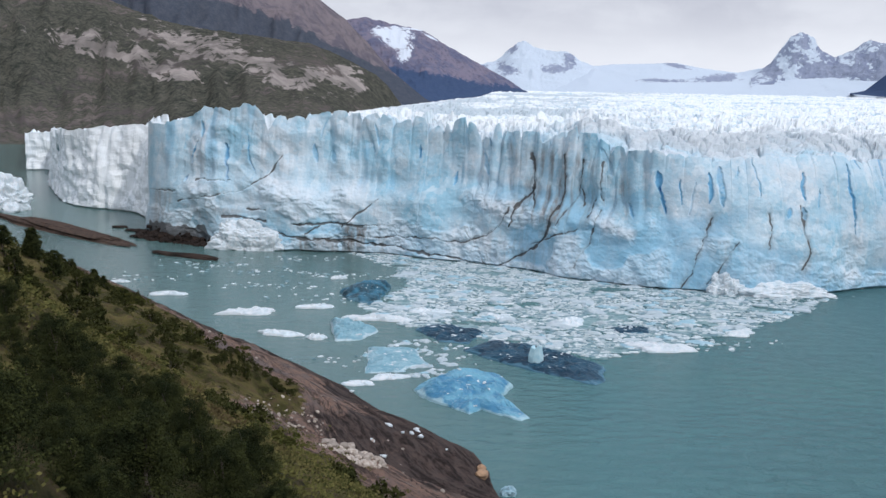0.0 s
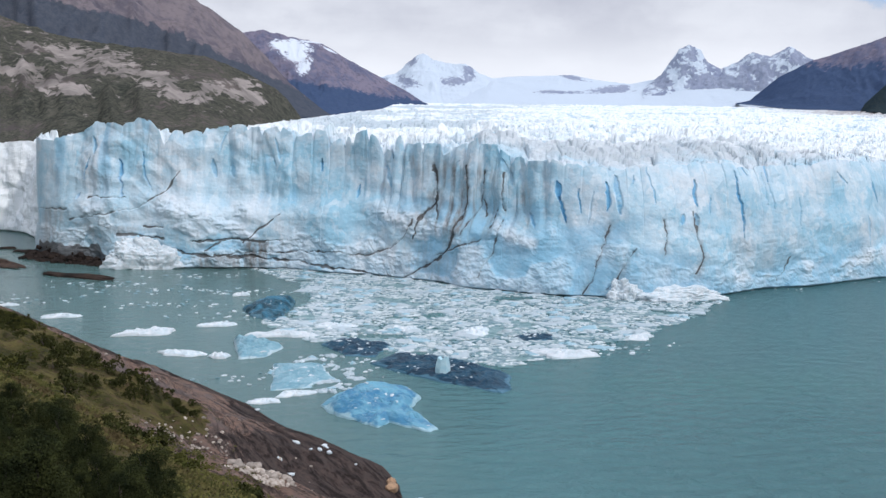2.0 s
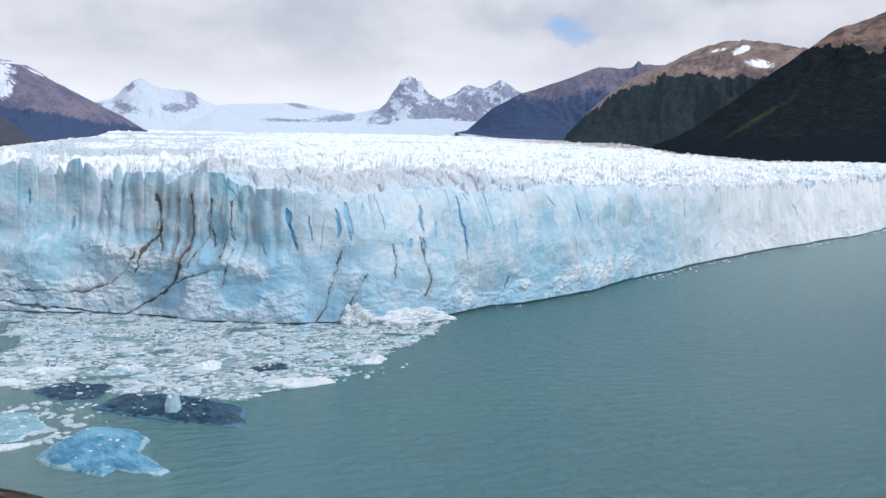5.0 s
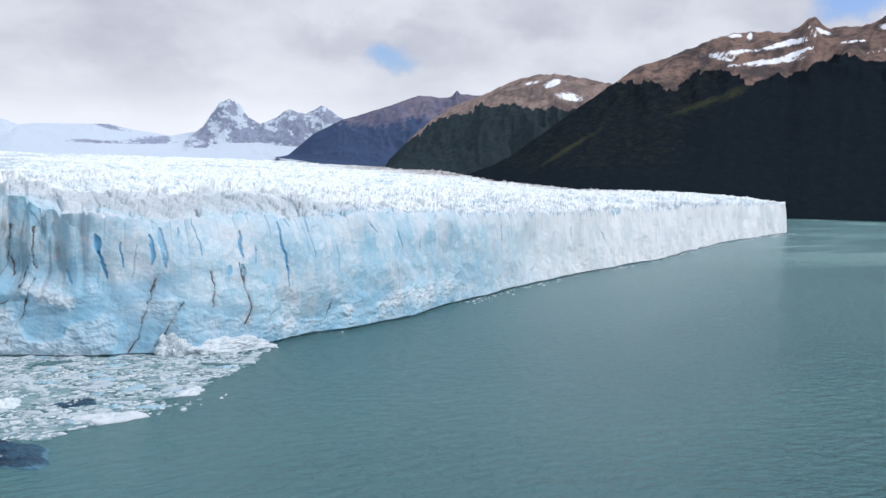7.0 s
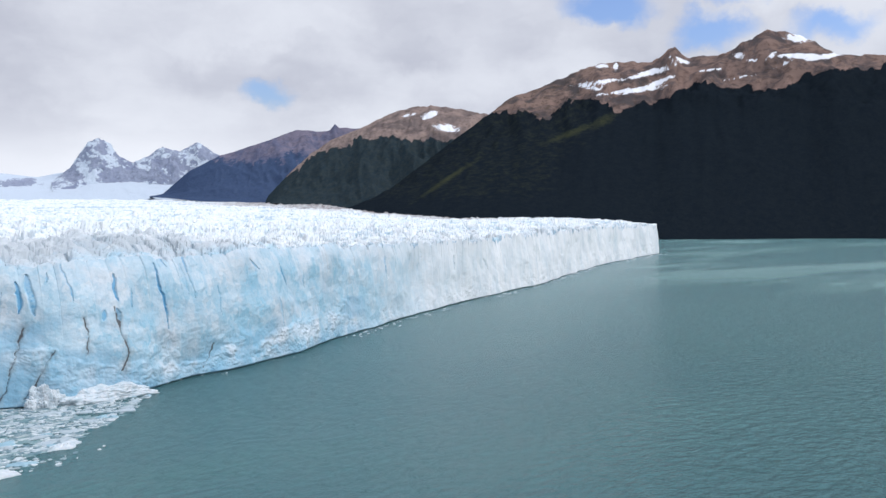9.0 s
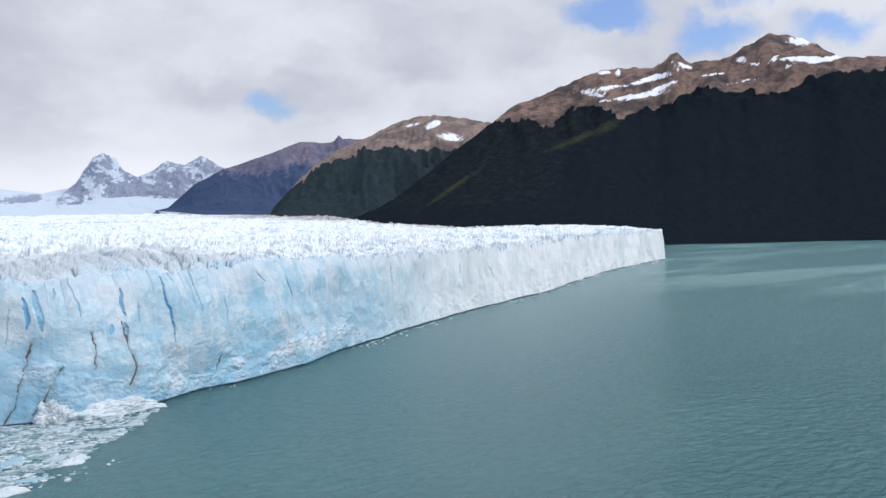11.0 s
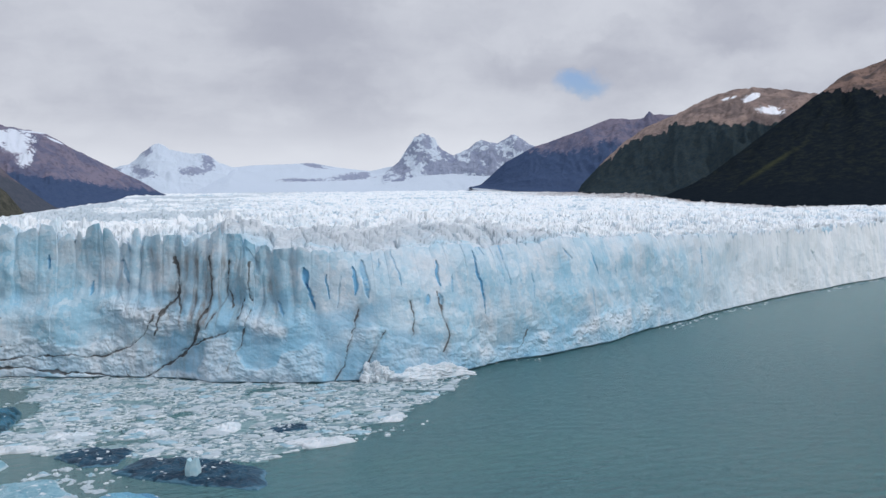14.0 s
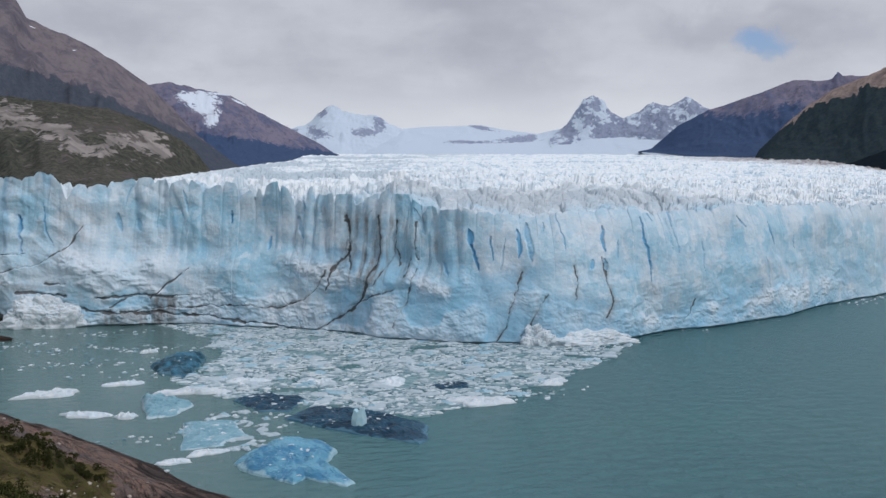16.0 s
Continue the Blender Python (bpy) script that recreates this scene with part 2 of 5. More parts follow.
def mountain_material(name, rock, rock_b, wood, wood_b, snow=(0.82, 0.85, 0.9), speck=0.65, grit=1.0):
    m, n, p = material(name)
    a = n.noise(p, 0.009, 9.0, 0.66, 0.8)
    g = n.noise(p, 0.05, 9.0, 0.72, 0.3)
    f = n.noise(p, 0.16, 6.0, 0.75, 0.2)
    c = n.mix(n.ramp(a, 0.42, 0.60), rock, rock_b)
    c = n.mix(n.math("MULTIPLY", n.ramp(g, 0.48, 0.64), speck), c, tuple(v * 0.35 for v in rock))
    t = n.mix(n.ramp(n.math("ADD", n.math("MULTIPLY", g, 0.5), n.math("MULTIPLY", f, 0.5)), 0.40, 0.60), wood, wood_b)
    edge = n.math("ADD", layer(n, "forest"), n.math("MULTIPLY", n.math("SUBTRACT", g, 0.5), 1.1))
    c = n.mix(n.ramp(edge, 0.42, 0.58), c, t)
    # sunlight on the left flank and its ridge, put into the forest colour
    grass = n.math("ADD", layer(n, "meadow"), n.math("MULTIPLY", n.math("SUBTRACT", g, 0.5), 0.9))
    c = n.mix(n.math("MULTIPLY", n.ramp(grass, 0.35, 0.85), 0.75), c, (0.050, 0.057, 0.030))
    bare = n.math("ADD", layer(n, "slab"), n.math("MULTIPLY", n.math("SUBTRACT", g, 0.5), 1.5))
    c = n.mix(n.ramp(bare, 0.45, 0.62), c, n.mix(n.ramp(a, 0.35, 0.65), (0.34, 0.305, 0.285), (0.17, 0.155, 0.145)))
    white = n.math("ADD", layer(n, "snow"), n.math("ADD", n.math("MULTIPLY", n.math("SUBTRACT", a, 0.5), 0.6 * grit), n.math("MULTIPLY", n.math("SUBTRACT", g, 0.5), 0.7 * grit)))
    c = n.mix(n.ramp(white, 0.47, 0.55), c, snow)
    finish(n, c, 1.0, g, 0.55, 7.0, **{"Specular IOR Level": 0.0})
    return m


MT_GREEN = mountain_material("wooded_slope", (0.15, 0.13, 0.12), (0.09, 0.08, 0.078), (0.034, 0.040, 0.034), (0.105, 0.102, 0.084))
# cloud shade and blue haze are put into both forest tones below
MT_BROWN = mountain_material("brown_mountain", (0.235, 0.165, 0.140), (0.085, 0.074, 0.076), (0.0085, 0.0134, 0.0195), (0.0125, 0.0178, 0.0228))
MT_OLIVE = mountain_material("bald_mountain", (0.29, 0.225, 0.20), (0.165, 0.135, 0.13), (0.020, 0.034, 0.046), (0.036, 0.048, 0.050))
# bluer and paler with distance: haze is painted into rock, wood and snow
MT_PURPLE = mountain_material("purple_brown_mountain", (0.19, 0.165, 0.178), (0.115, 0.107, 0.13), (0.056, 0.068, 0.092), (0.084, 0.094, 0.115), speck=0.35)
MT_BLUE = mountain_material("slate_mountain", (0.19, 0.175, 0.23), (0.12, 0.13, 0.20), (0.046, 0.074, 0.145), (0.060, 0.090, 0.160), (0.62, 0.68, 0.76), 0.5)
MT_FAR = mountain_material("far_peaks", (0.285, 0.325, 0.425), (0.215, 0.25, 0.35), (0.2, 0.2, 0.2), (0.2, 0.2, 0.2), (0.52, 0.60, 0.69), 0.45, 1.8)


def simple(name, a, b, scale, rough=0.85, bump=0.5, dist=0.1, c=None, spec=0.4, vary=0.25):
    m, n, p = material(name)
    f = n.noise(p, scale, 6.0, 0.6, 0.4)
    f2 = n.noise(p, scale * 6, 5.0, 0.65)
    col = n.mix(n.ramp(f, 0.36, 0.64), a, b)
    if c:
        col = n.mix(n.math("MULTIPLY", n.ramp(f2, 0.52, 0.68), 0.6), col, c)
    rnd = n.add("ShaderNodeObjectInfo").outputs["Random"]
    col = n.mix(n.math("MULTIPLY", rnd, vary), col, tuple(v * (0.6 if vary < 0.5 else 0.3) for v in a))
    finish(n, col, rough, n.math("ADD", f, n.math("MULTIPLY", f2, 0.4)), bump, dist, **{"Specular IOR Level": 0.08 if rough > 0.9 else spec})
    return m


FLOE = simple("floe_ice", (0.70, 0.745, 0.775), (0.54, 0.64, 0.695), 0.6, 0.5, 0.6, 0.3)
FLOE_BLUE = simple("wet_blue_ice", (0.25, 0.43, 0.52), (0.38, 0.55, 0.63), 0.25, 0.3, 0.5, 0.4, (0.55, 0.70, 0.78))
FLOE_GREY = simple("grey_floe_ice", (0.50, 0.57, 0.61), (0.33, 0.44, 0.495), 0.6, 0.5, 0.6, 0.3)
PINNACLE = simple("pale_cyan_ice", (0.50, 0.68, 0.74), (0.36, 0.58, 0.67), 0.6, 0.35, 0.5, 0.3)
ROCK_DARK = simple("wet_rock", (0.018, 0.015, 0.014), (0.055, 0.040, 0.033), 0.25, 0.92, 0.8, 0.3)
STONE_PALE = simple("pale_stone", (0.56, 0.50, 0.44), (0.32, 0.26, 0.21), 0.8, 0.85, 0.5, 0.1, None, 0.2, 0.75)
STONE_WARM = simple("ochre_stone", (0.42, 0.27, 0.16), (0.30, 0.2, 0.13), 0.5, 0.85, 0.5, 0.1)
LEAF = simple("beech_leaves", (0.014, 0.020, 0.008), (0.056, 0.064, 0.021), 0.6, 0.95, 0.3, 0.05)
# paler copy of LEAF, sunlight put into its colour
LEAF_MID = simple("sunlit_beech_leaves", (0.028, 0.034, 0.011), (0.060, 0.062, 0.020), 0.5, 0.95, 0.3, 0.05)
SPIT = simple("red_brown_rock", (0.10, 0.068, 0.052), (0.048, 0.038, 0.034), 0.45, 0.92, 0.9, 0.5, (0.022, 0.018, 0.016))
LEAF_OLIVE = simple("shrub_leaves", (0.050, 0.060, 0.016), (0.095, 0.088, 0.026), 0.5, 0.95, 0.3, 0.05)
BARK = simple("bark", (0.07, 0.055, 0.045), (0.12, 0.10, 0.085), 3.0)


def hill_material():
    """Heath and grass on the hill, red-brown glaciated rock by the shore."""
    m, n, p = material("hillside")
    a = n.noise(p, 0.09, 6.0, 0.6, 0.5)
    b = n.noise(p, 0.7, 7.0, 0.68, 0.3)
    lay = n.noise(n.stretch(p, (0.6, 0.6, 2.6)), 0.6, 8.0, 0.7, 0.3)
    heath = n.mix(n.ramp(a, 0.4, 0.62), (0.048, 0.048, 0.017), (0.135, 0.115, 0.045))
    heath = n.mix(n.math("MULTIPLY", n.ramp(b, 0.46, 0.62), 0.7), heath, (0.095, 0.064, 0.042))
    heath = n.mix(n.math("MULTIPLY", n.ramp(n.noise(p, 0.35, 6.0, 0.7, 0.4), 0.5, 0.64), 0.75), heath, (0.016, 0.020, 0.006))
    turned = n.add("ShaderNodeMapping", {"Rotation": (0, 0, radians(54))})
    n.tree.links.new(p, turned.inputs["Vector"])
    along = n.add("ShaderNodeMapping", {"Scale": (0.14, 1.0, 1.6)})
    n.tree.links.new(turned.outputs[0], along.inputs["Vector"])
    strata = n.noise(along.outputs[0], 0.62, 9.0, 0.68, 0.25)
    rock = n.mix(n.ramp(lay, 0.4, 0.62), (0.245, 0.158, 0.123), (0.150, 0.114, 0.098))
    rock = n.mix(n.math("MULTIPLY", n.ramp(b, 0.52, 0.7), 0.6), rock, (0.19, 0.135, 0.108))
    rock = n.mix(n.math("MULTIPLY", n.ramp(strata, 0.49, 0.57), 0.8), rock, (0.062, 0.046, 0.040))
    rock = n.mix(n.math("MULTIPLY", n.ramp(a, 0.52, 0.66), 0.7), rock, (0.145, 0.125, 0.122))
    wet = n.ramp(n.math("ADD", layer(n, "wet"), n.math("ADD", n.math("MULTIPLY", n.math("SUBTRACT", a, 0.5), 0.9), n.math("MULTIPLY", n.math("SUBTRACT", strata, 0.5), 1.6))), 0.3, 0.75)
    pale = n.noise(along.outputs[0], 0.75, 6.0, 0.7, 0.6)
    rock = n.mix(n.math("MULTIPLY", n.ramp(pale, 0.58, 0.68), 0.5), rock, (0.30, 0.25, 0.22))
    crack = n.ramp(n.math("ABSOLUTE", n.math("SUBTRACT", n.noise(along.outputs[0], 0.3, 5.0, 0.6, 0.6), 0.5)), 0.0, 0.022, 1.0, 0.0)
    rock = n.mix(n.math("MULTIPLY", crack, 0.75), rock, (0.022, 0.018, 0.016))
    rock = n.mix(n.math("MULTIPLY", wet, 0.85), rock, n.mix(n.ramp(strata, 0.42, 0.6), (0.065, 0.053, 0.050), (0.018, 0.015, 0.015)))
    f = n.ramp(n.math("ADD", layer(n, "rock"), n.math("MULTIPLY", n.math("SUBTRACT", b, 0.5), 0.9)), 0.42, 0.58)
    finish(n, n.mix(f, heath, rock), 0.9, n.math("ADD", n.math("ADD", n.math("MULTIPLY", b, 0.8), lay), n.math("MULTIPLY", strata, 1.6)), 0.9, 0.7, **{"Specular IOR Level": 0.06})
    return m


HILL = hill_material()


# ---- mesh tools ----
def hashed(ix, iy, iz, seed):
    h = (ix * 374761393 + iy * 668265263 + iz * 2147483647 + seed * 1274126177) & 0xFFFFFFFF
    h = ((h ^ (h >> 13)) * 1274126177) & 0xFFFFFFFF
    return ((h ^ (h >> 16)) & 0xFFFF) / 65535.0


def vnoise(x, y, z=0.0, seed=0):
    """Smooth value noise, -1 to 1, on numpy arrays."""
    x, y, z = np.broadcast_arrays(np.asarray(x, float), np.asarray(y, float), np.asarray(z, float))
    ix, iy, iz = (np.floor(v).astype(np.int64) for v in (x, y, z))
    fx, fy, fz = x - ix, y - iy, z - iz
    fx, fy, fz = (f * f * f * (f * (f * 6 - 15) + 10) for f in (fx, fy, fz))
    out = 0.0
    for dx, dy, dz in ((i, j, k) for i in (0, 1) for j in (0, 1) for k in (0, 1)):
        out = out + hashed(ix + dx, iy + dy, iz + dz, seed) * (fx if dx else 1 - fx) * (fy if dy else 1 - fy) * (fz if dz else 1 - fz)
    return out * 2 - 1


def fractal(x, y, z=0.0, octaves=4, seed=0, gain=0.5):
    total, amp, norm, k = 0.0, 1.0, 0.0, 1.0
    for o in range(octaves):
        total, norm = total + amp * vnoise(np.asarray(x) * k, np.asarray(y) * k, np.asarray(z) * k, seed + o * 17), norm + amp
        amp, k = amp * gain, k * 2.03
    return total / norm


def ridged(x, y, z=0.0, octaves=4, seed=0, gain=0.5):
    total, amp, norm, k = 0.0, 1.0, 0.0, 1.0
    for o in range(octaves):
        total, norm = total + amp * (1 - np.abs(vnoise(np.asarray(x) * k, np.asarray(y) * k, np.asarray(z) * k, seed + o * 17)) * 1.6), norm + amp
        amp, k = amp * gain, k * 2.1
    return total / norm


def facets(x, y, seed):
    """Broken-ice blocks: for each place the height of its block and the block's own slant, both about -1 to 1."""
    x, y = np.broadcast_arrays(np.asarray(x, float), np.asarray(y, float))
    ix, iy = np.floor(x).astype(np.int64), np.floor(y).astype(np.int64)
    best = np.full(x.shape, 1e9)
    height, slant, gap = np.zeros(x.shape), np.zeros(x.shape), np.full(x.shape, 1e9)
    for dx in (-1, 0, 1):
        for dy in (-1, 0, 1):
            jx, jy = ix + dx, iy + dy
            px, py = jx + hashed(jx, jy, jx * 0 + 1, seed), jy + hashed(jx, jy, jx * 0 + 2, seed)
            d = np.hypot(x - px, y - py)
            k = d < best
            gap = np.where(k, best, np.minimum(gap, d))
            height = np.where(k, hashed(jx, jy, jx * 0 + 3, seed) * 2 - 1, height)
            slant = np.where(k, (x - px) * (hashed(jx, jy, jx * 0 + 4, seed) * 2 - 1) * 1.6 + (y - py) * (hashed(jx, jy, jx * 0 + 5, seed) * 2 - 1) * 1.6, slant)
            best = np.where(k, d, best)
    return height, slant, gap - best


def crystal(x, y, seed, octaves=2, gain=0.5):
    """Flat tilted facets that meet in sharp edges, -1 to 1."""
    x, y = np.broadcast_arrays(np.asarray(x, float), np.asarray(y, float))
    total, amp, norm = 0.0, 1.0, 0.0
    for o in range(octaves):
        ix, iy = np.floor(x).astype(np.int64), np.floor(y).astype(np.int64)
        fx, fy = x - ix, y - iy
        k = ix * 0 + o + 1
        a, b, c, d = (hashed(ix + i, iy + j, k, seed) for i, j in ((0, 0), (1, 0), (0, 1), (1, 1)))
        flat = np.where(fx > fy, a + (b - a) * fx + (d - b) * fy, a + (d - c) * fx + (c - a) * fy)
        total, norm = total + amp * (flat * 2 - 1), norm + amp
        x, y, amp = 1.61 * x - 1.3 * y + 7.3, 1.3 * x + 1.61 * y - 3.1, amp * gain
    return total / norm


def step(v, a, b):
    t = np.clip((v - a) / (b - a), 0, 1)
    return t * t * (3 - 2 * t)


def thing(name, label, category, group="", kind="", parent=None, at=(0, 0, 0)):
    e = new(name)
    e.location = at
    return tagged(e, label, category, group, kind)


def link(name, mesh, mat, parent=None, label=""):
    ob = new(name, mesh)
    if mat is not None and not mesh.materials:
        mesh.materials.append(mat)
    if parent is not None:
        ob.parent = parent
    if label:
        tagged(ob, label)
    return ob


def grid_mesh(name, v, layers=None, smooth=False, flip=False):
    """A sheet from an array rows x columns x 3, with named layers of values on its points."""
    rows, cols = v.shape[:2]
    me = bpy.data.meshes.new(name)
    i = (np.arange(rows - 1)[:, None] * cols + np.arange(cols - 1)[None, :]).ravel()
    quads = np.stack([i, i + 1, i + cols + 1, i + cols] if not flip else [i, i + cols, i + cols + 1, i + 1], -1)
    me.vertices.add(rows * cols)
    me.vertices.foreach_set("co", v.astype(np.float32).ravel())
    me.loops.add(quads.size)
    me.loops.foreach_set("vertex_index", quads.astype(np.int32).ravel())
    me.polygons.add(len(quads))
    me.polygons.foreach_set("loop_start", np.arange(0, quads.size, 4, dtype=np.int32))
    me.update(calc_edges=True)
    me.polygons.foreach_set("use_smooth", np.full(len(quads), smooth))
    for key, a in (layers or {}).items():
        me.attributes.new(key, "FLOAT", "POINT").data.foreach_set("value", np.broadcast_to(a, (rows, cols)).astype(np.float32).ravel())
    return me


def bm_mesh(name, bm, smooth=False):
    me = bpy.data.meshes.new(name)
    bm.to_mesh(me)
    bm.free()
    if smooth:
        me.polygons.foreach_set("use_smooth", np.full(len(me.polygons), True))
    return me


def polar(az, r):
    a = np.radians(az)
    return np.sin(a) * r, np.cos(a) * r


# ---- water: one sheet to the horizon ----
bm = bmesh.new()
bmesh.ops.create_grid(bm, x_segments=2, y_segments=2, size=9000)
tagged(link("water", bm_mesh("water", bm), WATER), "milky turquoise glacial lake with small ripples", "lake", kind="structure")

# ---- glacier ----
# the foot of the ice cliff along the lake: x, y, height of its rim
FRONT = [(-386, 826, 34), (-357, 835, 36), (-300, 690, 44), (-250, 590, 49), (-225, 571, 51), (-190, 560, 55), (-166, 520, 60),
         (-157, 473, 56), (-140, 457, 61), (-111, 443, 66), (-78, 436, 66), (-51, 435, 63), (-23, 428, 64), (4, 415, 63), (30, 401, 61),
         (52, 379, 60), (87, 361, 55), (117, 355, 53), (152, 359, 53), (192, 373, 54), (233, 391, 54), (305, 430, 53), (390, 476, 51),
         (521, 539, 48), (640, 588, 49), (760, 655, 49), (914, 735, 48), (1060, 795, 47), (1212, 851, 46)]


def front_line():
    """The cliff foot as an even, slightly rounded line: places, rim heights, distance along."""
    c = np.array(FRONT, float)
    seg = np.r_[0, np.cumsum(np.hypot(np.diff(c[:, 0]), np.diff(c[:, 1])))]
    s = [0.0]
    while s[-1] < seg[-1]:
        x, y = np.interp(s[-1], seg, c[:, 0]), np.interp(s[-1], seg, c[:, 1])
        s.append(s[-1] + (0.00105 if y < 450 else 0.0016) * math.hypot(x, y))
    s = np.array(s)
    out = []
    for k in range(3):
        acc = 0
        for d in (-7, -3.5, 0, 3.5, 7):
            acc = acc + np.interp(s + d, seg, c[:, k])
        out.append(acc / 5)
    return np.array(out).T, s


def build_glacier():
    glacier = thing("glacier", "wide glacier ending in a tall blue-white ice cliff", "glacier")
    f, s = front_line()
    x, y, rim = f.T
    tx, ty = np.gradient(x), np.gradient(y)
    n = np.hypot(tx, ty)
    even = lambda q: np.convolve(np.pad(q, 40, mode="edge"), np.ones(81) / 81, "valid")
    tx, ty = even(tx / n), even(ty / n)
    n = np.hypot(tx, ty)
    nx, ny = ty / n, -tx / n                       # towards the lake
    r = np.hypot(x, y)
    sway = s + 4 * fractal(s / 40, 1.5, 0, 2, 25)
    post = facets(sway / 8.5, s * 0 + 0.5, 77)                   # serac pillars along the rim
    spire = np.clip(ridged(s / 10, 0.3, 0, 2, 5) - 0.5, 0, 1)
    quiet = 1 - 0.5 * step(-x, 10, 60) - 0.3 * step(-x, 60, 95) - 0.12 * step(-x, 150, 190) - 0.8 * step(x, 55, 95) * (1 - step(x, 300, 420))
    rim = rim + quiet * 2.6 * post[0] + quiet * 2.0 * post[1] - 3.5 * quiet * (1 - step(post[2], 0.02, 0.22)) + 2.4 * quiet * spire + (3.5 - 2.6 * step(-x, 150, 200)) * fractal(s / 26, 2.3, 0, 2, 13) + 0.5 * fractal(s / 3.1, 3.3, 0, 2, 9) + 1.6 * (1 - step(x, 60, 110)) * fractal(s / 9, 5.3, 0, 2, 10) - 0.4
    # two towers stand over the snout
    tower = lambda px, wide: np.exp(-np.abs((s - float(np.interp(px, x[len(x) // 6:], s[len(x) // 6:]))) / wide) ** 3)
    rim = rim + 2.5 * tower(-118, 9) + 4.0 * tower(-98, 7) - 5.0 * tower(-87, 2.5)
    rows = 172
    v = np.linspace(0, 1, rows)[:, None]
    z = -1.5 + v * (rim + 1.5)[None, :]
    S = np.broadcast_to(s[None, :], z.shape)
    span = lambda a, b, soft=14.0: step(S, a - soft, a + soft) * (1 - step(S, b - soft, b + soft))
    bay = 1 - step(S, 405, 465)                          # sunlit side bay beyond the snout
    snout = span(465, 600, 16)                           # thick massive blocks
    pillars = span(555, 728, 18)                         # tall rounded pillars, stained with silt
    wall_ = step(S, 715, 760)                            # smooth blue wall
    out = step(S, 900, 1150)                             # the long receding end
    sx = S + 4 * fractal(S / 40, 1.5, 0, 2, 25) + 2.6 * fractal(S / 17, z / 19, 0, 3, 21)
    ledge = 31 + 9 * fractal(S / 46, 0.2, 0, 3, 23) - 6 * wall_
    upper = step(z - ledge, -5, 6)
    uneven = 0.25 + 0.95 * step(fractal(S / 38, z / 70, 9.0, 2, 28), -0.25, 0.3)
    # broad broken planes, tilted one against the other, then pillars, blocks and chips
    plane = crystal((sx + 0.35 * z) / 17, z / 27 + 0.3, 83, 2, 0.55)
    slab = crystal(sx / 7.5 + 0.1 * z + 1.7, z / 9, 80, 2, 0.6)
    post = facets(sx / 9.5, z / 120 + 0.35, 77)
    flute = crystal(sx / 3.4, z / 40, 79, 2, 0.6)
    block = crystal(S / 3.1 + 0.4 * fractal(S / 9, z / 9, 0, 2, 84), z / 2.9, 82, 3, 0.65)
    big = fractal(S / 60, z / 70, 0, 2, 61)
    bulge = fractal(S / 24, z / 26, 6.0, 3, 85)
    lump = fractal(S / 5.0, z / 4.4, 0, 4, 51, 0.6)
    # snow-white crumbled ice: on the ledge, in heaps down to the water, in patches
    heap = np.exp(-((z - ledge + 3 + 5 * fractal(S / 15, 4.2, 0, 2, 72)) / (4.0 + 2.5 * fractal(S / 30, 1.1, 0, 2, 74))) ** 2) * step(fractal(S / 24, z / 30, 2.2, 3, 73), -0.22, 0.22) * span(505, 745, 12)
    low = step(fractal(S / 17, z / 10, 3.0, 4, 71) - 0.035 * (z - 14), 0.04, 0.34) * (1 - upper) * (1 - bay) * (1 - 0.65 * out)
    skirt = np.exp(-((z - 11 - 4 * fractal(S / 21, 7.7, 0, 2, 75)) / 5.0) ** 2) * span(795, 960, 12) * step(fractal(S / 15, z / 12, 8.0, 3, 76), -0.3, 0.2)
    rubble = np.clip(0.9 * heap + 0.55 * low * (1 - 0.5 * wall_) + 0.6 * skirt, 0, 1)
    off = 4.5 * big - upper * (3.0 * pillars + 2.2 * snout + 1.0 * wall_ * (1 - out)) * (1 + 0.5 * fractal(S / 30, 0.9, 0, 2, 27))
    off = off + (2.0 + 1.6 * snout + 0.6 * pillars - 0.7 * out) * plane
    off = off + uneven * upper * pillars * (0.7 * crystal(sx / 13, z / 60, 76) + 1.7 * np.clip(post[2] * 1.4, 0, 1) - 1.0 + 0.9 * flute)
    off = off + uneven * upper * (0.7 * snout + 0.16 * wall_) * flute + uneven * upper * snout * (1.3 * np.clip(post[2] * 1.2, 0, 1) - 0.8)
    groove = (1 - np.clip(post[2] * 2.6, 0, 1)) * upper * span(640, 726, 8)
    off = off - 1.3 * groove
    off = off + bay * (1.8 * np.clip(post[2] * 1.4, 0, 1) - 1.0 + 1.5 * flute + 1.0 * slab)
    off = off + (1 - upper) * (1 - 0.45 * wall_) * 1.1 * slab + (0.3 + 0.8 * snout) * upper * slab
    off = off + snout * 2.6 * bulge + 1.5 * (1 - snout) * (1 - 0.5 * wall_) * bulge + 0.8 * wall_ * bulge
    off = off + (0.24 - 0.06 * out + 1.25 * rubble) * block + lump * (0.15 + 0.8 * rubble) + 1.4 * rubble
    off = off + 2.4 * (1 - v) ** 2 - 2.2 * v ** 3 - 4.0 * wall_ * (1 - out) * v ** 7
    fine = 0.8 * fractal(S / 3.2, z / 3.2, 5.0, 3, 91, 0.6)

    def trace(line, wide, wander=1.0, taper=False):
        """Nearness, 1 to 0, to a crack that runs through places along the face (distance, height)."""
        q = np.zeros_like(z)
        a, b = min(p[0] for p in line) - 9, max(p[0] for p in line) + 9
        c0, c1 = np.searchsorted(s, a), np.searchsorted(s, b)
        if c1 <= c0:
            return q
        s0, z0 = S[:, c0:c1], z[:, c0:c1]
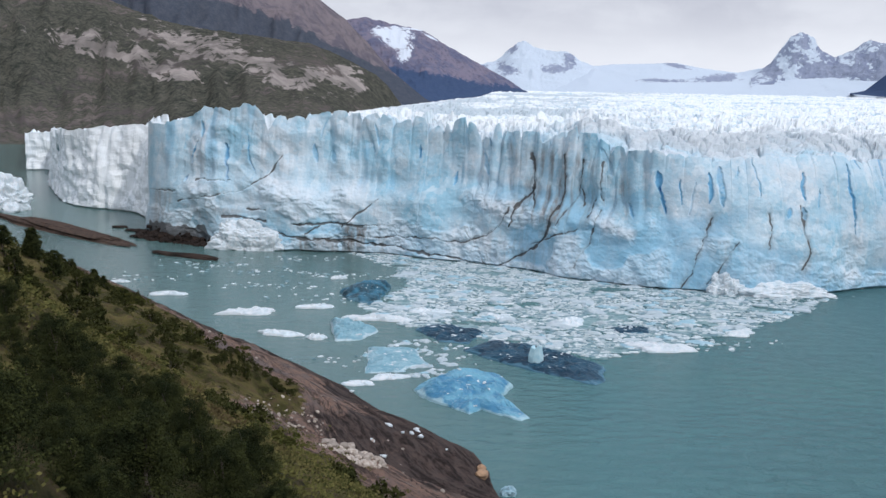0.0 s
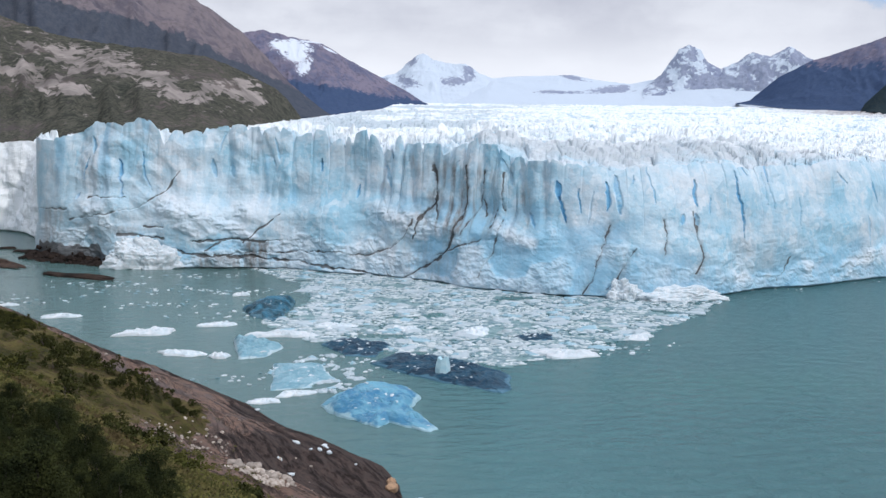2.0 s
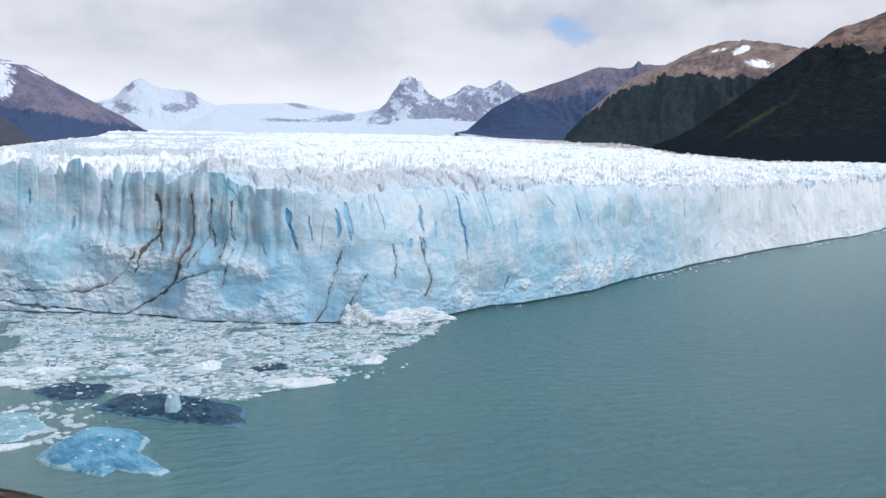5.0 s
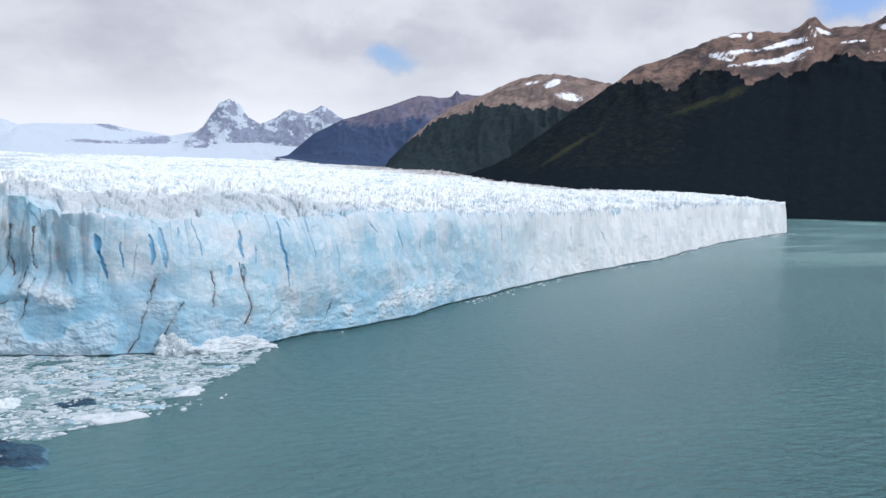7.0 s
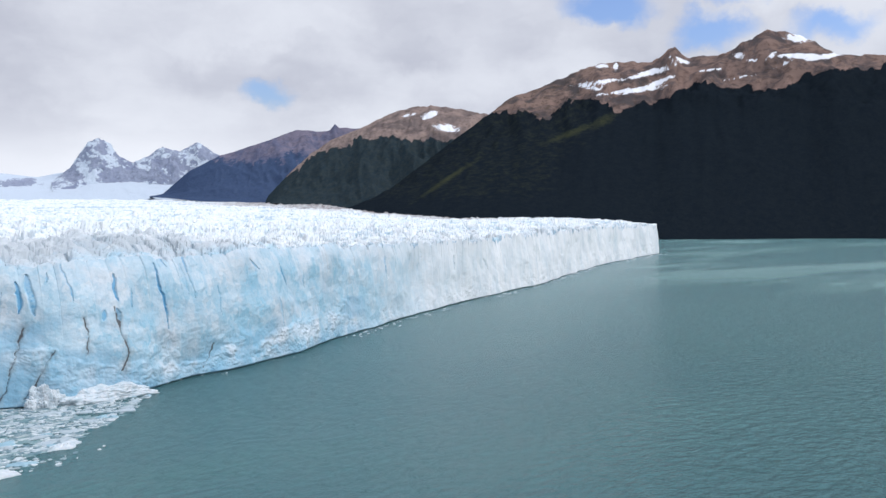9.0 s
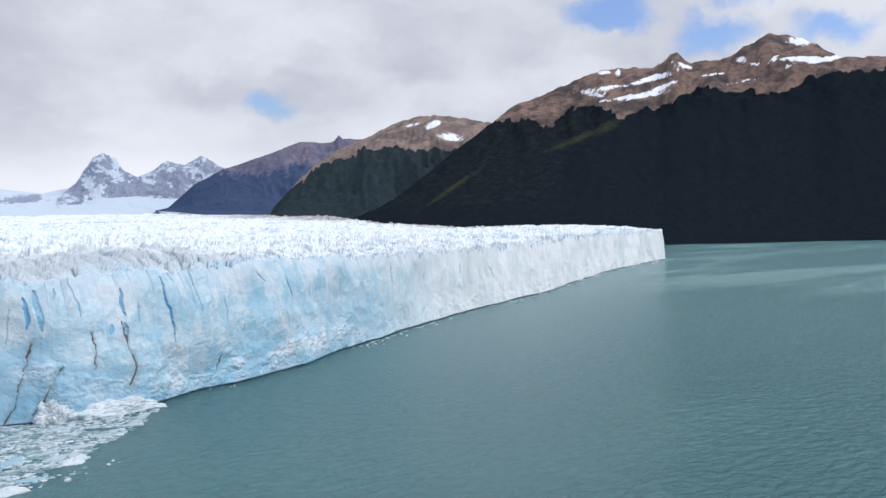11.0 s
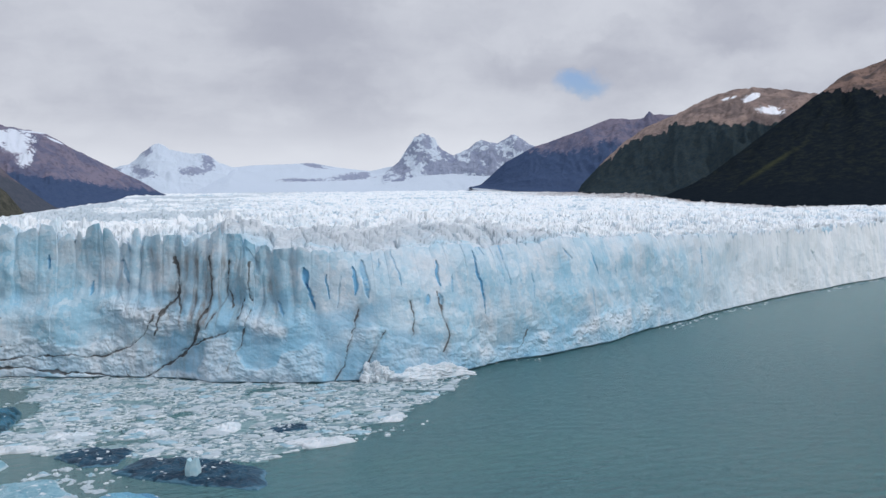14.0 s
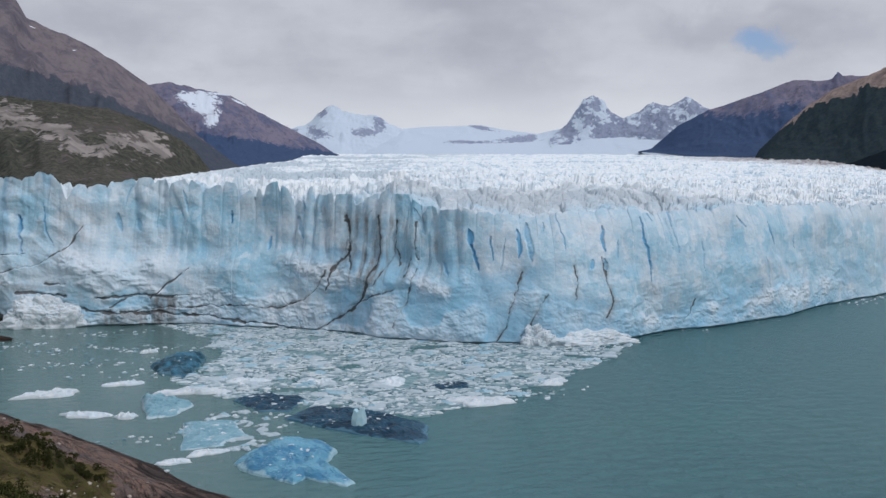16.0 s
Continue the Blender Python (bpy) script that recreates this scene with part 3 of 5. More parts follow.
        ss = s0 + wander * (fine[:, c0:c1] + 1.3 * fractal(z0 / 7, line[0][0], 0, 2, 93) + 0.5 * crystal(s0 / 1.7, z0 / 1.7, 94))
        zz = z0 + wander * (0.9 * fractal(s0 / 4.5, line[0][1], 0, 3, 95, 0.6) + 0.4 * crystal(s0 / 1.9 + 5, z0 / 1.9, 96))
        best = np.full(ss.shape, 1e9)
        count = len(line) - 1
        for i, ((ax, az_), (bx, bz)) in enumerate(zip(line[:-1], line[1:])):
            dx, dz = bx - ax, bz - az_
            t = np.clip(((ss - ax) * dx + (zz - az_) * dz) / (dx * dx + dz * dz + 1e-6), 0, 1)
            d = np.hypot(ss - ax - t * dx, zz - az_ - t * dz)
            if taper:
                d = d / (0.22 + 0.95 * np.sin(np.pi * np.clip((i + t) / count, 0, 1)) ** 0.7)
            best = np.minimum(best, d)
        vary = 0.85 if taper else 0.35 + 0.95 * step(fractal(s0 / 5, z0 / 5, line[0][0] * 0.37, 3, 97, 0.6), -0.35, 0.35)
        q[:, c0:c1] = np.clip(1 - best / (wide * vary), 0, 1)
        return q

    # slots of clear blue ice: half width, depth, strength, run of the slot
    slots = [(2.6, 2.0, 0.6, [(502, 60), (504, 52)]), (0.9, 4.0, 1.0, [(501, 52), (497, 39)]), (0.7, 3.0, 1.0, [(494, 33), (493, 30)]), (1.6, 5.0, 1.0, [(517, 50), (519, 44), (519, 39)]), (0.8, 3.0, 0.9, [(519, 40), (520, 31)]),
             (0.7, 2.0, 0.8, [(529, 55), (531, 43), (533, 35)]), (2.2, 2.0, 0.55, [(563, 51), (564, 42)]), (2.2, 1.5, 0.5, [(572, 48), (573, 42)]), (1.3, 3.0, 0.95, [(616, 52), (616, 46)]), (1.6, 2.0, 0.7, [(635, 40), (634, 34)]), (2.0, 2.0, 0.45, [(648, 50), (652, 40)]),
             (2.2, 1.5, 0.4, [(706, 55), (712, 44)])]
    slots += [(2.4, 3.5, 0.85, [(733, 47), (734, 39)]), (1.3, 3.0, 0.95, [(734, 40), (737, 30)]), (1.5, 1.5, 0.8, [(721, 33), (723, 27)]), (0.7, 2.0, 0.7, [(742, 44), (743, 34)]), (1.7, 2.5, 0.8, [(753, 47), (755, 35)]), (3.0, 2.2, 0.6, [(758, 49), (760, 34)]), (0.6, 1.5, 0.6, [(765, 50), (765, 46)]),
              (0.6, 1.5, 0.6, [(772, 55), (774, 38)]), (1.3, 2.5, 0.8, [(793, 48), (793, 37)]), (2.2, 1.6, 0.65, [(786, 34), (785, 30)]), (1.6, 2.0, 0.6, [(792, 35), (792, 30)]), (1.3, 2.8, 0.95, [(816, 51), (817, 33), (818, 23)]), (1.0, 2.0, 0.8, [(820, 54), (823, 49)]), (1.0, 2.0, 0.8, [(827, 57), (828, 53)]),
              (1.1, 2.2, 0.75, [(835, 57), (835, 46)])]
    slots += [(1.0, 1.8, 0.7, [(878, 50), (884, 44)]), (1.3, 2.5, 0.85, [(905, 46), (908, 35)]), (1.4, 1.2, 0.4, [(893, 30), (896, 15)]), (2.2, 3.0, 1.0, [(1037, 45), (1036, 31)]), (4.0, 3.5, 1.0, [(1157, 37), (1156, 26)]), (2.4, 2.0, 0.7, [(1213, 32), (1225, 22)]), (2.6, 2.0, 0.6, [(1268, 33), (1271, 21)]), (3.0, 2.0, 0.6, [(1350, 38), (1354, 20)]), (3.4, 2.0, 0.6, [(1450, 40), (1452, 24)])]
    rng = random.Random(4)
    for _ in range(44):                                   # small cracks, mostly below the rim
        c = rng.uniform(480, s[-1])
        hi = float(np.interp(c, s, rim)) - rng.uniform(2, 14)
        k = 1 + max(0.0, c - 950) / 450
        slots.append((rng.uniform(0.7, 1.2) * k, rng.uniform(0.8, 2.0), rng.uniform(0.25, 0.6), [(c, hi), (c + rng.uniform(-2, 2), hi - rng.uniform(4, 14))]))
    for _ in range(16):                                   # flutes of the side bay
        c, hi = rng.uniform(40, 440), rng.uniform(34, 46)
        slots.append((rng.uniform(1.0, 2.0), 2.0, rng.uniform(0.25, 0.5), [(c, hi), (c + rng.uniform(-3, 3), hi - rng.uniform(8, 24))]))
    fresh = np.zeros_like(z)
    for wide, deep, k, line in slots:
        q = step(trace(line, wide * 0.95, 0.75, True) + 0.22 * flute, 0.2, 0.6)
        off, fresh = off - 0.32 * deep * q, np.maximum(fresh, k * q)
    streak = fractal(sx / 7, z / 45, 7.0, 3, 81)
    fresh = np.maximum(fresh, 0.40 * upper * (snout + pillars + 0.5 * wall_) * (1 - 0.8 * out) * step(streak + 0.3 * fractal(S / 50, z / 25, 0, 2, 87), 0.16, 0.5) * (1 - 0.8 * rubble))
    dense = step(fractal(S / 34, z / 17, 2.0, 3, 89) - 0.03 * (z - 16) + 0.3 * span(690, 800, 18) - 0.35 * snout, 0.0, 0.42) * (1 - 0.9 * rubble) * (1 - bay) * (1 - 0.7 * out)
    fresh = np.maximum(fresh, 0.46 * dense)
    fresh = np.maximum(fresh, 0.55 * np.exp(-((z - 2) / 4.5) ** 2) * step(fractal(S / 20, 3.3, 0, 3, 88), -0.05, 0.35) * step(S, 690, 730) * (1 - 0.6 * out))
    # crumbled ice whitens the face; bay and far end get painted sunlight
    crust = np.clip(0.9 * rubble + 0.45 * snout * step(z, 10, 22) * (1 - step(z, 40, 50)) + 0.9 * bay + 0.4 * upper * wall_ * step(z, 34, 50) + 0.5 * out, 0, 1)
    firn = np.clip(0.9 * bay + 1.0 * step(S, 930, 1250), 0, 1) * np.ones_like(z)
    # silt in the shear cracks: half width, strength, run of the crack
    shear = [(0.8, 0.9, [(463, 24), (488, 25)]), (0.7, 0.9, [(500, 31), (521, 32)]), (0.7, 0.5, [(490, 20), (502, 22), (526, 27), (542, 36), (549, 45)]), (1.2, 0.95, [(518, 15), (541, 14)]), (0.8, 0.7, [(530, 19), (541, 19)]), (0.9, 1.0, [(556, 13), (581, 14), (599, 13)]),
             (0.9, 0.85, [(579, 12), (590, 20), (597, 26)]), (1.3, 1.0, [(540, 9), (559, 6), (581, 6), (594, 5)]), (1.0, 1.0, [(594, 5), (619, 3), (648, 1)]), (0.8, 0.6, [(562, 8), (568, 12)]), (0.7, 0.7, [(566, 6), (589, 8), (608, 9), (627, 10)])]
    shear += [(0.7, 0.75, [(627, 10), (642, 9), (654, 13), (662, 20), (665, 27)]), (1.2, 1.0, [(662, 0), (677, 10), (686, 19), (689, 29)]), (1.0, 1.0, [(689, 28), (690, 41), (689, 51)]), (0.8, 0.55, [(677, 12), (696, 19), (701, 21)]), (1.1, 0.95, [(667, 27), (673, 35), (672, 48), (671, 51)]),
              (0.8, 0.8, [(672, 36), (676, 28)]), (0.8, 0.75, [(664, 18), (668, 29)]), (1.0, 0.9, [(690, 22), (695, 31), (698, 41), (697, 49)]), (0.7, 0.7, [(698, 37), (700, 30)]), (0.8, 0.8, [(703, 26), (705, 35)]), (0.7, 0.8, [(707, 49), (707, 40), (709, 33)]), (0.8, 0.5, [(701, 5), (705, 15), (708, 23), (709, 29)])]
    shear += [(0.9, 0.7, [(746, 1), (750, 12), (753, 21), (756, 29)]), (0.8, 0.5, [(755, 3), (760, 11), (765, 21)]), (0.8, 0.6, [(777, 18), (778, 27), (778, 32)]), (0.8, 0.65, [(790, 10), (793, 17), (792, 26), (792, 35)]), (0.5, 0.4, [(644, 14), (653, 1)]), (0.8, 0.9, [(648, 1), (664, 0)]), (0.6, 0.4, [(655, 24), (646, 36)]), (0.6, 0.35, [(838, 3), (846, 14)])]
    silt = np.zeros_like(z)
    for wide, k, line in shear:
        q = trace(line, wide * 1.2)
        off, silt = off - 0.7 * k * q, np.maximum(silt, (0.4 + 0.65 * k) * q * (1.0 + 0.5 * fractal(S / 6, z / 6, line[0][0], 2, 99)))
    # washed-down silt: thin grey-brown veils
    drip = step(fractal(sx / 2.2, z / 18, 0, 3, 101) + 0.4 * fractal(S / 10, 3.1, 0, 2, 105), -0.45, 0.15)
    stain = drip * np.maximum(0.95 * span(581, 594, 2) * (1 - step(z, 12, 14)), 0.75 * span(556, 600, 3) * (1 - step(z, 5.5, 7.5)))
    stain = np.maximum(stain, 0.95 * step(ridged(sx / 5, z / 40, 0, 3, 121), 0.1, 0.7) * np.exp(-((S - 685) / 24) ** 2) * step(z, 16, 26) * (1 - step(z, 48, 58)))
    stain = np.maximum(stain, 0.4 * np.exp(-((S - 675) / 26) ** 2) * (1 - step(z, 14, 28)) * drip)
    stain = np.maximum(stain, 0.5 * span(470, 490, 4) * (1 - step(z, 24, 26)) * (0.5 + 0.5 * drip))
    stain = np.maximum(stain, 0.42 * span(490, 560, 10) * np.exp(-((z - 17 - 2 * fractal(S / 12, 0, 0, 2, 106)) / 4) ** 2) * step(fractal(S / 13, z / 3.5, 1.0, 3, 139), -0.1, 0.35))
    # grooves between pillars: silt, with the shade in them painted in
    stain = np.maximum(stain, 0.85 * groove * step(fractal(S / 12, z / 30, 5.0, 2, 107), -0.3, 0.2) * (1 - step(z, 52, 58)))
    for wide, k, line in shear[11:27]:
        stain = np.maximum(stain, 0.75 * k * trace(line, wide * 3.2))
    foot = span(462, 527, 4) * (1 - step(z - 4 * fractal(S / 9, 0, 0, 3, 131) - 2 * fractal(S / 4, z / 4, 0, 2, 132), 5.0, 8.5))
    silt = np.maximum(silt, 0.97 * foot)
    off = off * (1 - 0.75 * np.exp(-((S - 466) / 22) ** 2))
    # melt notch at the waterline
    off = off - 0.8 - 1.8 * (1 - step(z, 0.1, 0.9))
    wall = np.stack([x[None, :] + nx * off, y[None, :] + ny * off, z], -1)
    marks = [(-386, ""), (-250, "sunlit ice cliff of a side bay"), (-157, "pale ice cliff curving into a side bay"), (-104, "cracked snout of the cliff above dark moraine"), (-23, "ice cliff with grey silt bands at its foot"),
             (64, "crevassed ice cliff stained with brown silt"), (160, "fluted pale blue ice cliff with blue slots"), (420, "smooth pale blue ice cliff"), (1212, "long receding ice cliff in sunlight")]
    cuts = [int(np.argmin(np.abs(x - px) + 0 * s)) if i else 0 for i, (px, _) in enumerate(marks)]
    cuts[-1] = len(s) - 1
    for a, b, (_, word) in zip(cuts[:-1], cuts[1:], marks[1:]):
        me = grid_mesh("ice_cliff", wall[:, a:b + 1], {"fresh": fresh[:, a:b + 1], "silt": silt[:, a:b + 1], "stain": stain[:, a:b + 1], "crust": crust[:, a:b + 1], "firn": firn[:, a:b + 1]}, smooth=False)
        link("ice_cliff", me, ICE, glacier, word)

    # upper surface, from the rim inland
    top = wall[-1]
    rt = np.hypot(top[:, 0], top[:, 1])
    az = np.degrees(np.arctan2(top[:, 0], top[:, 1]))
    ux, uy = top[:, 0] / rt, top[:, 1] / rt
    far = 4620.0
    m = 330
    t = np.linspace(0, 1, m)[:, None]
    R = rt * (far / rt) ** (t ** 1.12)
    X, Y = ux * R, uy * R
    back = R - rt
    rise = 62 * np.clip((R - 700) / 3900, 0, 1) ** 1.25 * (1 - 0.85 * step(az, 33, 44)) * (1 - 0.55 * step(-az, 0, 9))
    base_rim = np.convolve(np.pad(top[:, 2], 40, mode="edge"), np.ones(81) / 81, "valid")
    shelf = step(az, 3, 10) * (1 - step(az, 24, 33))
    level = base_rim + (52 - base_rim) * step(back, 60, 500) + rise + 8.0 * shelf * step(back, 0, 42) * (1 - step(back, 70, 260))
    wx, wy = X + 5 * fractal(X / 40, Y / 40, 0, 2, 143), Y + 5 * fractal(X / 40, Y / 40, 0, 2, 145)
    near = step(back, 0, 7)
    size = step(R, 700, 2600)
    b1, b2, b0 = facets(wx / 10, wy / 16, 151), facets(wx / 26, wy / 34, 153), facets(wx / (5.0 + 7 * size), wy / (7.5 + 14 * size), 155)
    sharp = (b1[0] * 2.4 + b1[1] * 2.0 - 3.6 * (1 - step(b1[2], 0.02, 0.22))) * (1 - 0.35 * size)
    coarse = (b2[0] * 2.8 + b2[1] * 2.4 - 4.0 * (1 - step(b2[2], 0.02, 0.2))) * (0.35 + 0.9 * size)
    spikes = b0[0] * 1.5 + b0[1] * 1.4 - 1.4 * (1 - step(b0[2], 0.02, 0.3))
    wild = 0.75 + 0.45 * fractal(X / 160, Y / 160, 0, 2, 141) + 0.8 * np.exp(-back / 70)
    peaks = 2.6 * ridged(wx / 13, wy / 13, 0, 3, 161, 0.6) + 3.2 * size * ridged(wx / 45, wy / 60, 0, 2, 163) - 1.5
    swell = 5.0 * fractal(X / 240, Y / 240, 0, 3, 171) * step(back, 10, 150)
    wild = wild * (1 - 0.35 * (1 - step(back, 10, 60))) * (1 - 0.6 * shelf * (1 - step(back, 40, 110))) * (1 - 0.3 * size)
    Z = level + wild * (sharp + coarse + spikes + peaks) + swell
    # towards the valley side the ice falls away behind the cliff, shaped to fit the camera's view
    fall = np.interp(az, [-26, -17, -13, -8, -5.5, -2.5, 2, 6, 30, 33.3, 36.8, 42, 49, 52.7, 55], [-2.95, -2.7, -1.9, -1.55, -1.0, -0.6, 0.0, 1.5, 1.5, 0.25, -0.3, -0.68, -0.68, -0.86, -1.15])
    margin = 75 + R * np.tan(np.radians(fall)) - 2.6 + 0.6 * (sharp + coarse) + 0.8 * spikes + 0.5 * peaks
    Z = np.where(((az < 6) | (az > 30)) & (back > 6), np.minimum(Z, np.maximum(margin, -3.0)), Z)
    Z = Z * near + (top[:, 2] - 0.15 * back) * (1 - near)
    Z[0] = top[:, 2]
    # where the shelf is greyed, by dirt and by cloud shade put into colour
    dirty = step(0.9 * fractal(X / 24, Y / 24, 0, 4, 181) + 1.35 * shelf - back / 55, 0.1, 0.8)
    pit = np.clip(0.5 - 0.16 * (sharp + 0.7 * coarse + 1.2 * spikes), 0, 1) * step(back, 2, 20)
    band = step(fractal(az / 7.0 + 1.3, np.log(R) * 5.0 - az * 0.05, 0, 4, 183, 0.6) + 0.25 * fractal(X / 60, Y / 200, 0, 3, 185), -0.08, 0.22) * step(az, -6, 0) * (1 - step(az, 9, 16)) * step(R, 620, 900)
    lip = (1 - step(back + 10 * fractal(X / 14, Y / 14, 0, 3, 187), 6, 26)) * step(az, -30, 0)
    edge_r = np.interp(az, [22, 30, 36, 44, 50], [4000, 3300, 2700, 2250, 2050])
    moraine = step(R + 160 * fractal(az / 2.0, R / 400, 0, 3, 191), edge_r - 1000, edge_r - 500) * step(az, 24, 31) * (1 - step(az, 42, 47))
    sheet = np.stack([X, Y, Z], -1)
    cut = 48
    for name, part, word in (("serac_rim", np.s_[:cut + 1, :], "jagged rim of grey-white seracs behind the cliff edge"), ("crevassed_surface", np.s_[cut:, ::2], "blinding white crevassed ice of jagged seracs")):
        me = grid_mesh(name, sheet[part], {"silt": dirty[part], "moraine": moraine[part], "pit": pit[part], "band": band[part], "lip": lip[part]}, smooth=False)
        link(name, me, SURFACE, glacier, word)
    # flanks that close the ice at both ends
    for k, name in ((0, "flank"), (-1, "flank")):
        edge = sheet[:, k]
        lines = [edge * (1, 1, 0) + (0, 0, -1.5) + (edge * (0, 0, 1)) * q for q in np.linspace(0, 1, 8)]
        link(name, grid_mesh(name, np.array(lines), {"fresh": 0.0, "silt": 0.0, "stain": 0.0, "crust": 0.0, "firn": 0.0}), ICE, glacier)


build_glacier()


# ---- mountains ----
def mountain(name, label, spine, mat, seed, rough=1.0, bend=1.15, forest=None, snow=None, slab=None, meadow=None, cols=300, rows=90, crest=0.018, top=1.0):
    """A mountain side shaped to fit the camera's view: spine rows are bearing, distance and height of the foot,
    distance and rise in degrees of the crest.
    """
    c = np.array(spine, float)
    az = np.linspace(c[0, 0], c[-1, 0], cols)
    rf, zf, rr, el = (np.interp(az, c[:, 0], c[:, k]) for k in (1, 2, 3, 4))
    k = cols // 16 | 1
    rf, zf = (np.convolve(np.pad(q, k // 2, mode="edge"), np.ones(k) / k, "valid") for q in (rf, zf))
    zr = 75 + rr * np.tan(np.radians(el))
    v = np.linspace(-0.12, 1.18, rows)[:, None]
    wob = fractal(az / 3.0, seed, 0, 3, seed)
    t = np.clip(v, 0, 1)
    R = rf + (rr - rf) * v + 120 * wob * t * (1 - t)
    k = cols // 9 | 1
    calm = np.convolve(np.pad(zr, k // 2, mode="edge"), np.ones(k) / k, "valid")
    rise = np.where(v > 1, zr, calm + (zr - calm) * step(v, 0.62, 1.0)) - zf
    X, Y = polar(az[None, :], R)
    Z = zf + rise * np.where(v < 0, v * 0.6, np.where(v > 1, 1 - (v - 1) * 2.2, t ** bend))
    gully = ridged(az[None, :] * 0.62 + 0.6 * fractal(X / 350, Y / 350, Z / 350, 3, seed + 3), v * 2.4, seed, 4, seed + 5, 0.55)
    rockn = ridged(X / 260, Y / 260, Z / 260, 5, seed + 7, 0.55)
    shape = np.sin(np.pi * np.clip(t, 0, 1)) ** 0.8
    relief = rough + (top - min(rough, top)) * step(v, 0.55, 0.8)
    Z = Z + shape * rise * (0.16 * (rough + 0.5 * (relief - rough)) * (gully - 0.45) + 0.13 * relief * (rockn - 0.45))
    Z = Z + step(v, 0.6, 1.0) * crest * rise * fractal(az[None, :] * 2.2, v * 8, seed, 5, seed + 9, 0.6)
    layers = {"forest": np.zeros_like(Z), "snow": np.zeros_like(Z), "slab": np.zeros_like(Z), "meadow": np.zeros_like(Z)}
    E = np.degrees(np.arctan2(Z - 75, R))
    A = np.broadcast_to(az[None, :], Z.shape)
    for key, fn in (("forest", forest), ("snow", snow), ("slab", slab), ("meadow", meadow)):
        if fn:
            layers[key] = fn(A, E, t * np.ones_like(Z), X, Y, Z)
    ob = thing(name, label, "mountain")
    V = np.stack([X, Y, Z], -1)
    cut = int(rows * 0.62)
    low = {k: a[:cut + 1] for k, a in layers.items()}
    high = {k: a[cut:] for k, a in layers.items()}
    link("lower_slope", grid_mesh(name, V[:cut + 1], low, smooth=True), mat, ob)
    link("summit_ridge", grid_mesh(name, V[cut:], high, smooth=True), mat, ob)
    return ob


def blobs(items):
    def fn(A, E, t, X, Y, Z):
        out = np.zeros_like(A)
        for a, e, wa, we, lean in items:
            out = np.maximum(out, 0.78 - 0.36 * np.sqrt(((A - a) / wa) ** 2 + ((E - e - lean * (A - a)) / we) ** 2))
        return np.clip(out, 0, 1)
    return fn


def patches(items):
    """Snow patches: as blobs, but fuller."""
    return blobs([(a, e, 1.55 * wa, 1.55 * we, lean) for a, e, wa, we, lean in items])


def below(level, soft, wave, seed, comb=0.0):
    """Forest up to a tree line that runs up in fingers between the gullies."""
    def fn(A, E, t, X, Y, Z):
        teeth = comb * (ridged(A * 0.7 + 0.55 * fractal(X / 120, Y / 120, Z / 70, 3, seed + 2), seed, 0, 3, seed + 1, 0.5) - 0.5)
        return 1 - step(Z + wave * fractal(X / 300, Y / 300, Z / 160, 4, seed) + teeth, level - soft, level + soft)
    return fn


def timber(line, soft, comb, seed):
    """Forest below a tree line fitted to the camera's view, given as bearings and rises in degrees, fingered along the
    gullies.
    """
    c = np.array(line, float)

    def fn(A, E, t, X, Y, Z):
        teeth = comb * (ridged(A * 1.3 + 0.4 * fractal(X / 120, Y / 120, Z / 70, 3, seed + 2), seed, 0, 3, seed + 1, 0.55) - 0.45)
        return 1 - step(E + teeth + 0.3 * comb * fractal(A * 1.2, E * 1.6, 0, 3, seed), np.interp(A, c[:, 0], c[:, 1]) - soft, np.interp(A, c[:, 0], c[:, 1]) + soft)
    return fn


mountain("wooded_hill", "dark wooded hillside with pale bare rock slabs", [
    (-75, 700, 0, 1500, 15), (-40, 1150, 0, 2100, 11), (-26, 1352, 0, 2300, 7.0), (-20, 1250, 0, 2200, 5.0), (-16.8, 1150, 0, 2100, 4.0), (-14.3, 1050, 10, 2050, 3.6),
    (-11.4, 1000, 20, 2000, 3.3), (-8.3, 1050, 34, 2000, 2.95), (-6.6, 1250, 42, 2050, 2.3), (-5.2, 1500, 46, 2050, 1.6), (-4.4, 1700, 48, 2050, 1.2), (-3.7, 1850, 48, 2050, 0.55), (-2.9, 1950, 40, 2100, -0.5), (-1.8, 2000, 0, 2100, -2.2)], MT_GREEN, 11, 0.7,
    forest=lambda A, E, t, X, Y, Z: 0.62 + 0.3 * fractal(X / 120, Y / 120, Z / 60, 4, 5),
    slab=lambda A, E, t, X, Y, Z: np.clip(blobs([(-15.6, 2.7, 2.6, 0.7, -0.15), (-12.4, 2.0, 2.0, 0.45, -0.2), (-10.4, 0.9, 1.9, 0.5, -0.25), (-7.6, 1.2, 1.5, 0.4, -0.1), (-5.9, 0.6, 0.9, 0.4, -0.3), (-20, 2.2, 2.6, 0.5, -0.2), (-17, 1.1, 2.2, 0.35, -0.2), (-6.1, 1.5, 0.7, 0.2, -0.2)])(A, E, t, X, Y, Z) * (1.0 + 0.9 * fractal(A * 1.5 + 0.5 * E, E * 3.2, 0, 4, 15, 0.6)) + 0.36 * step(fractal(A * 2.2, E * 3.5, 0, 4, 19), 0.1, 0.4), 0, 1), cols=420, rows=130)
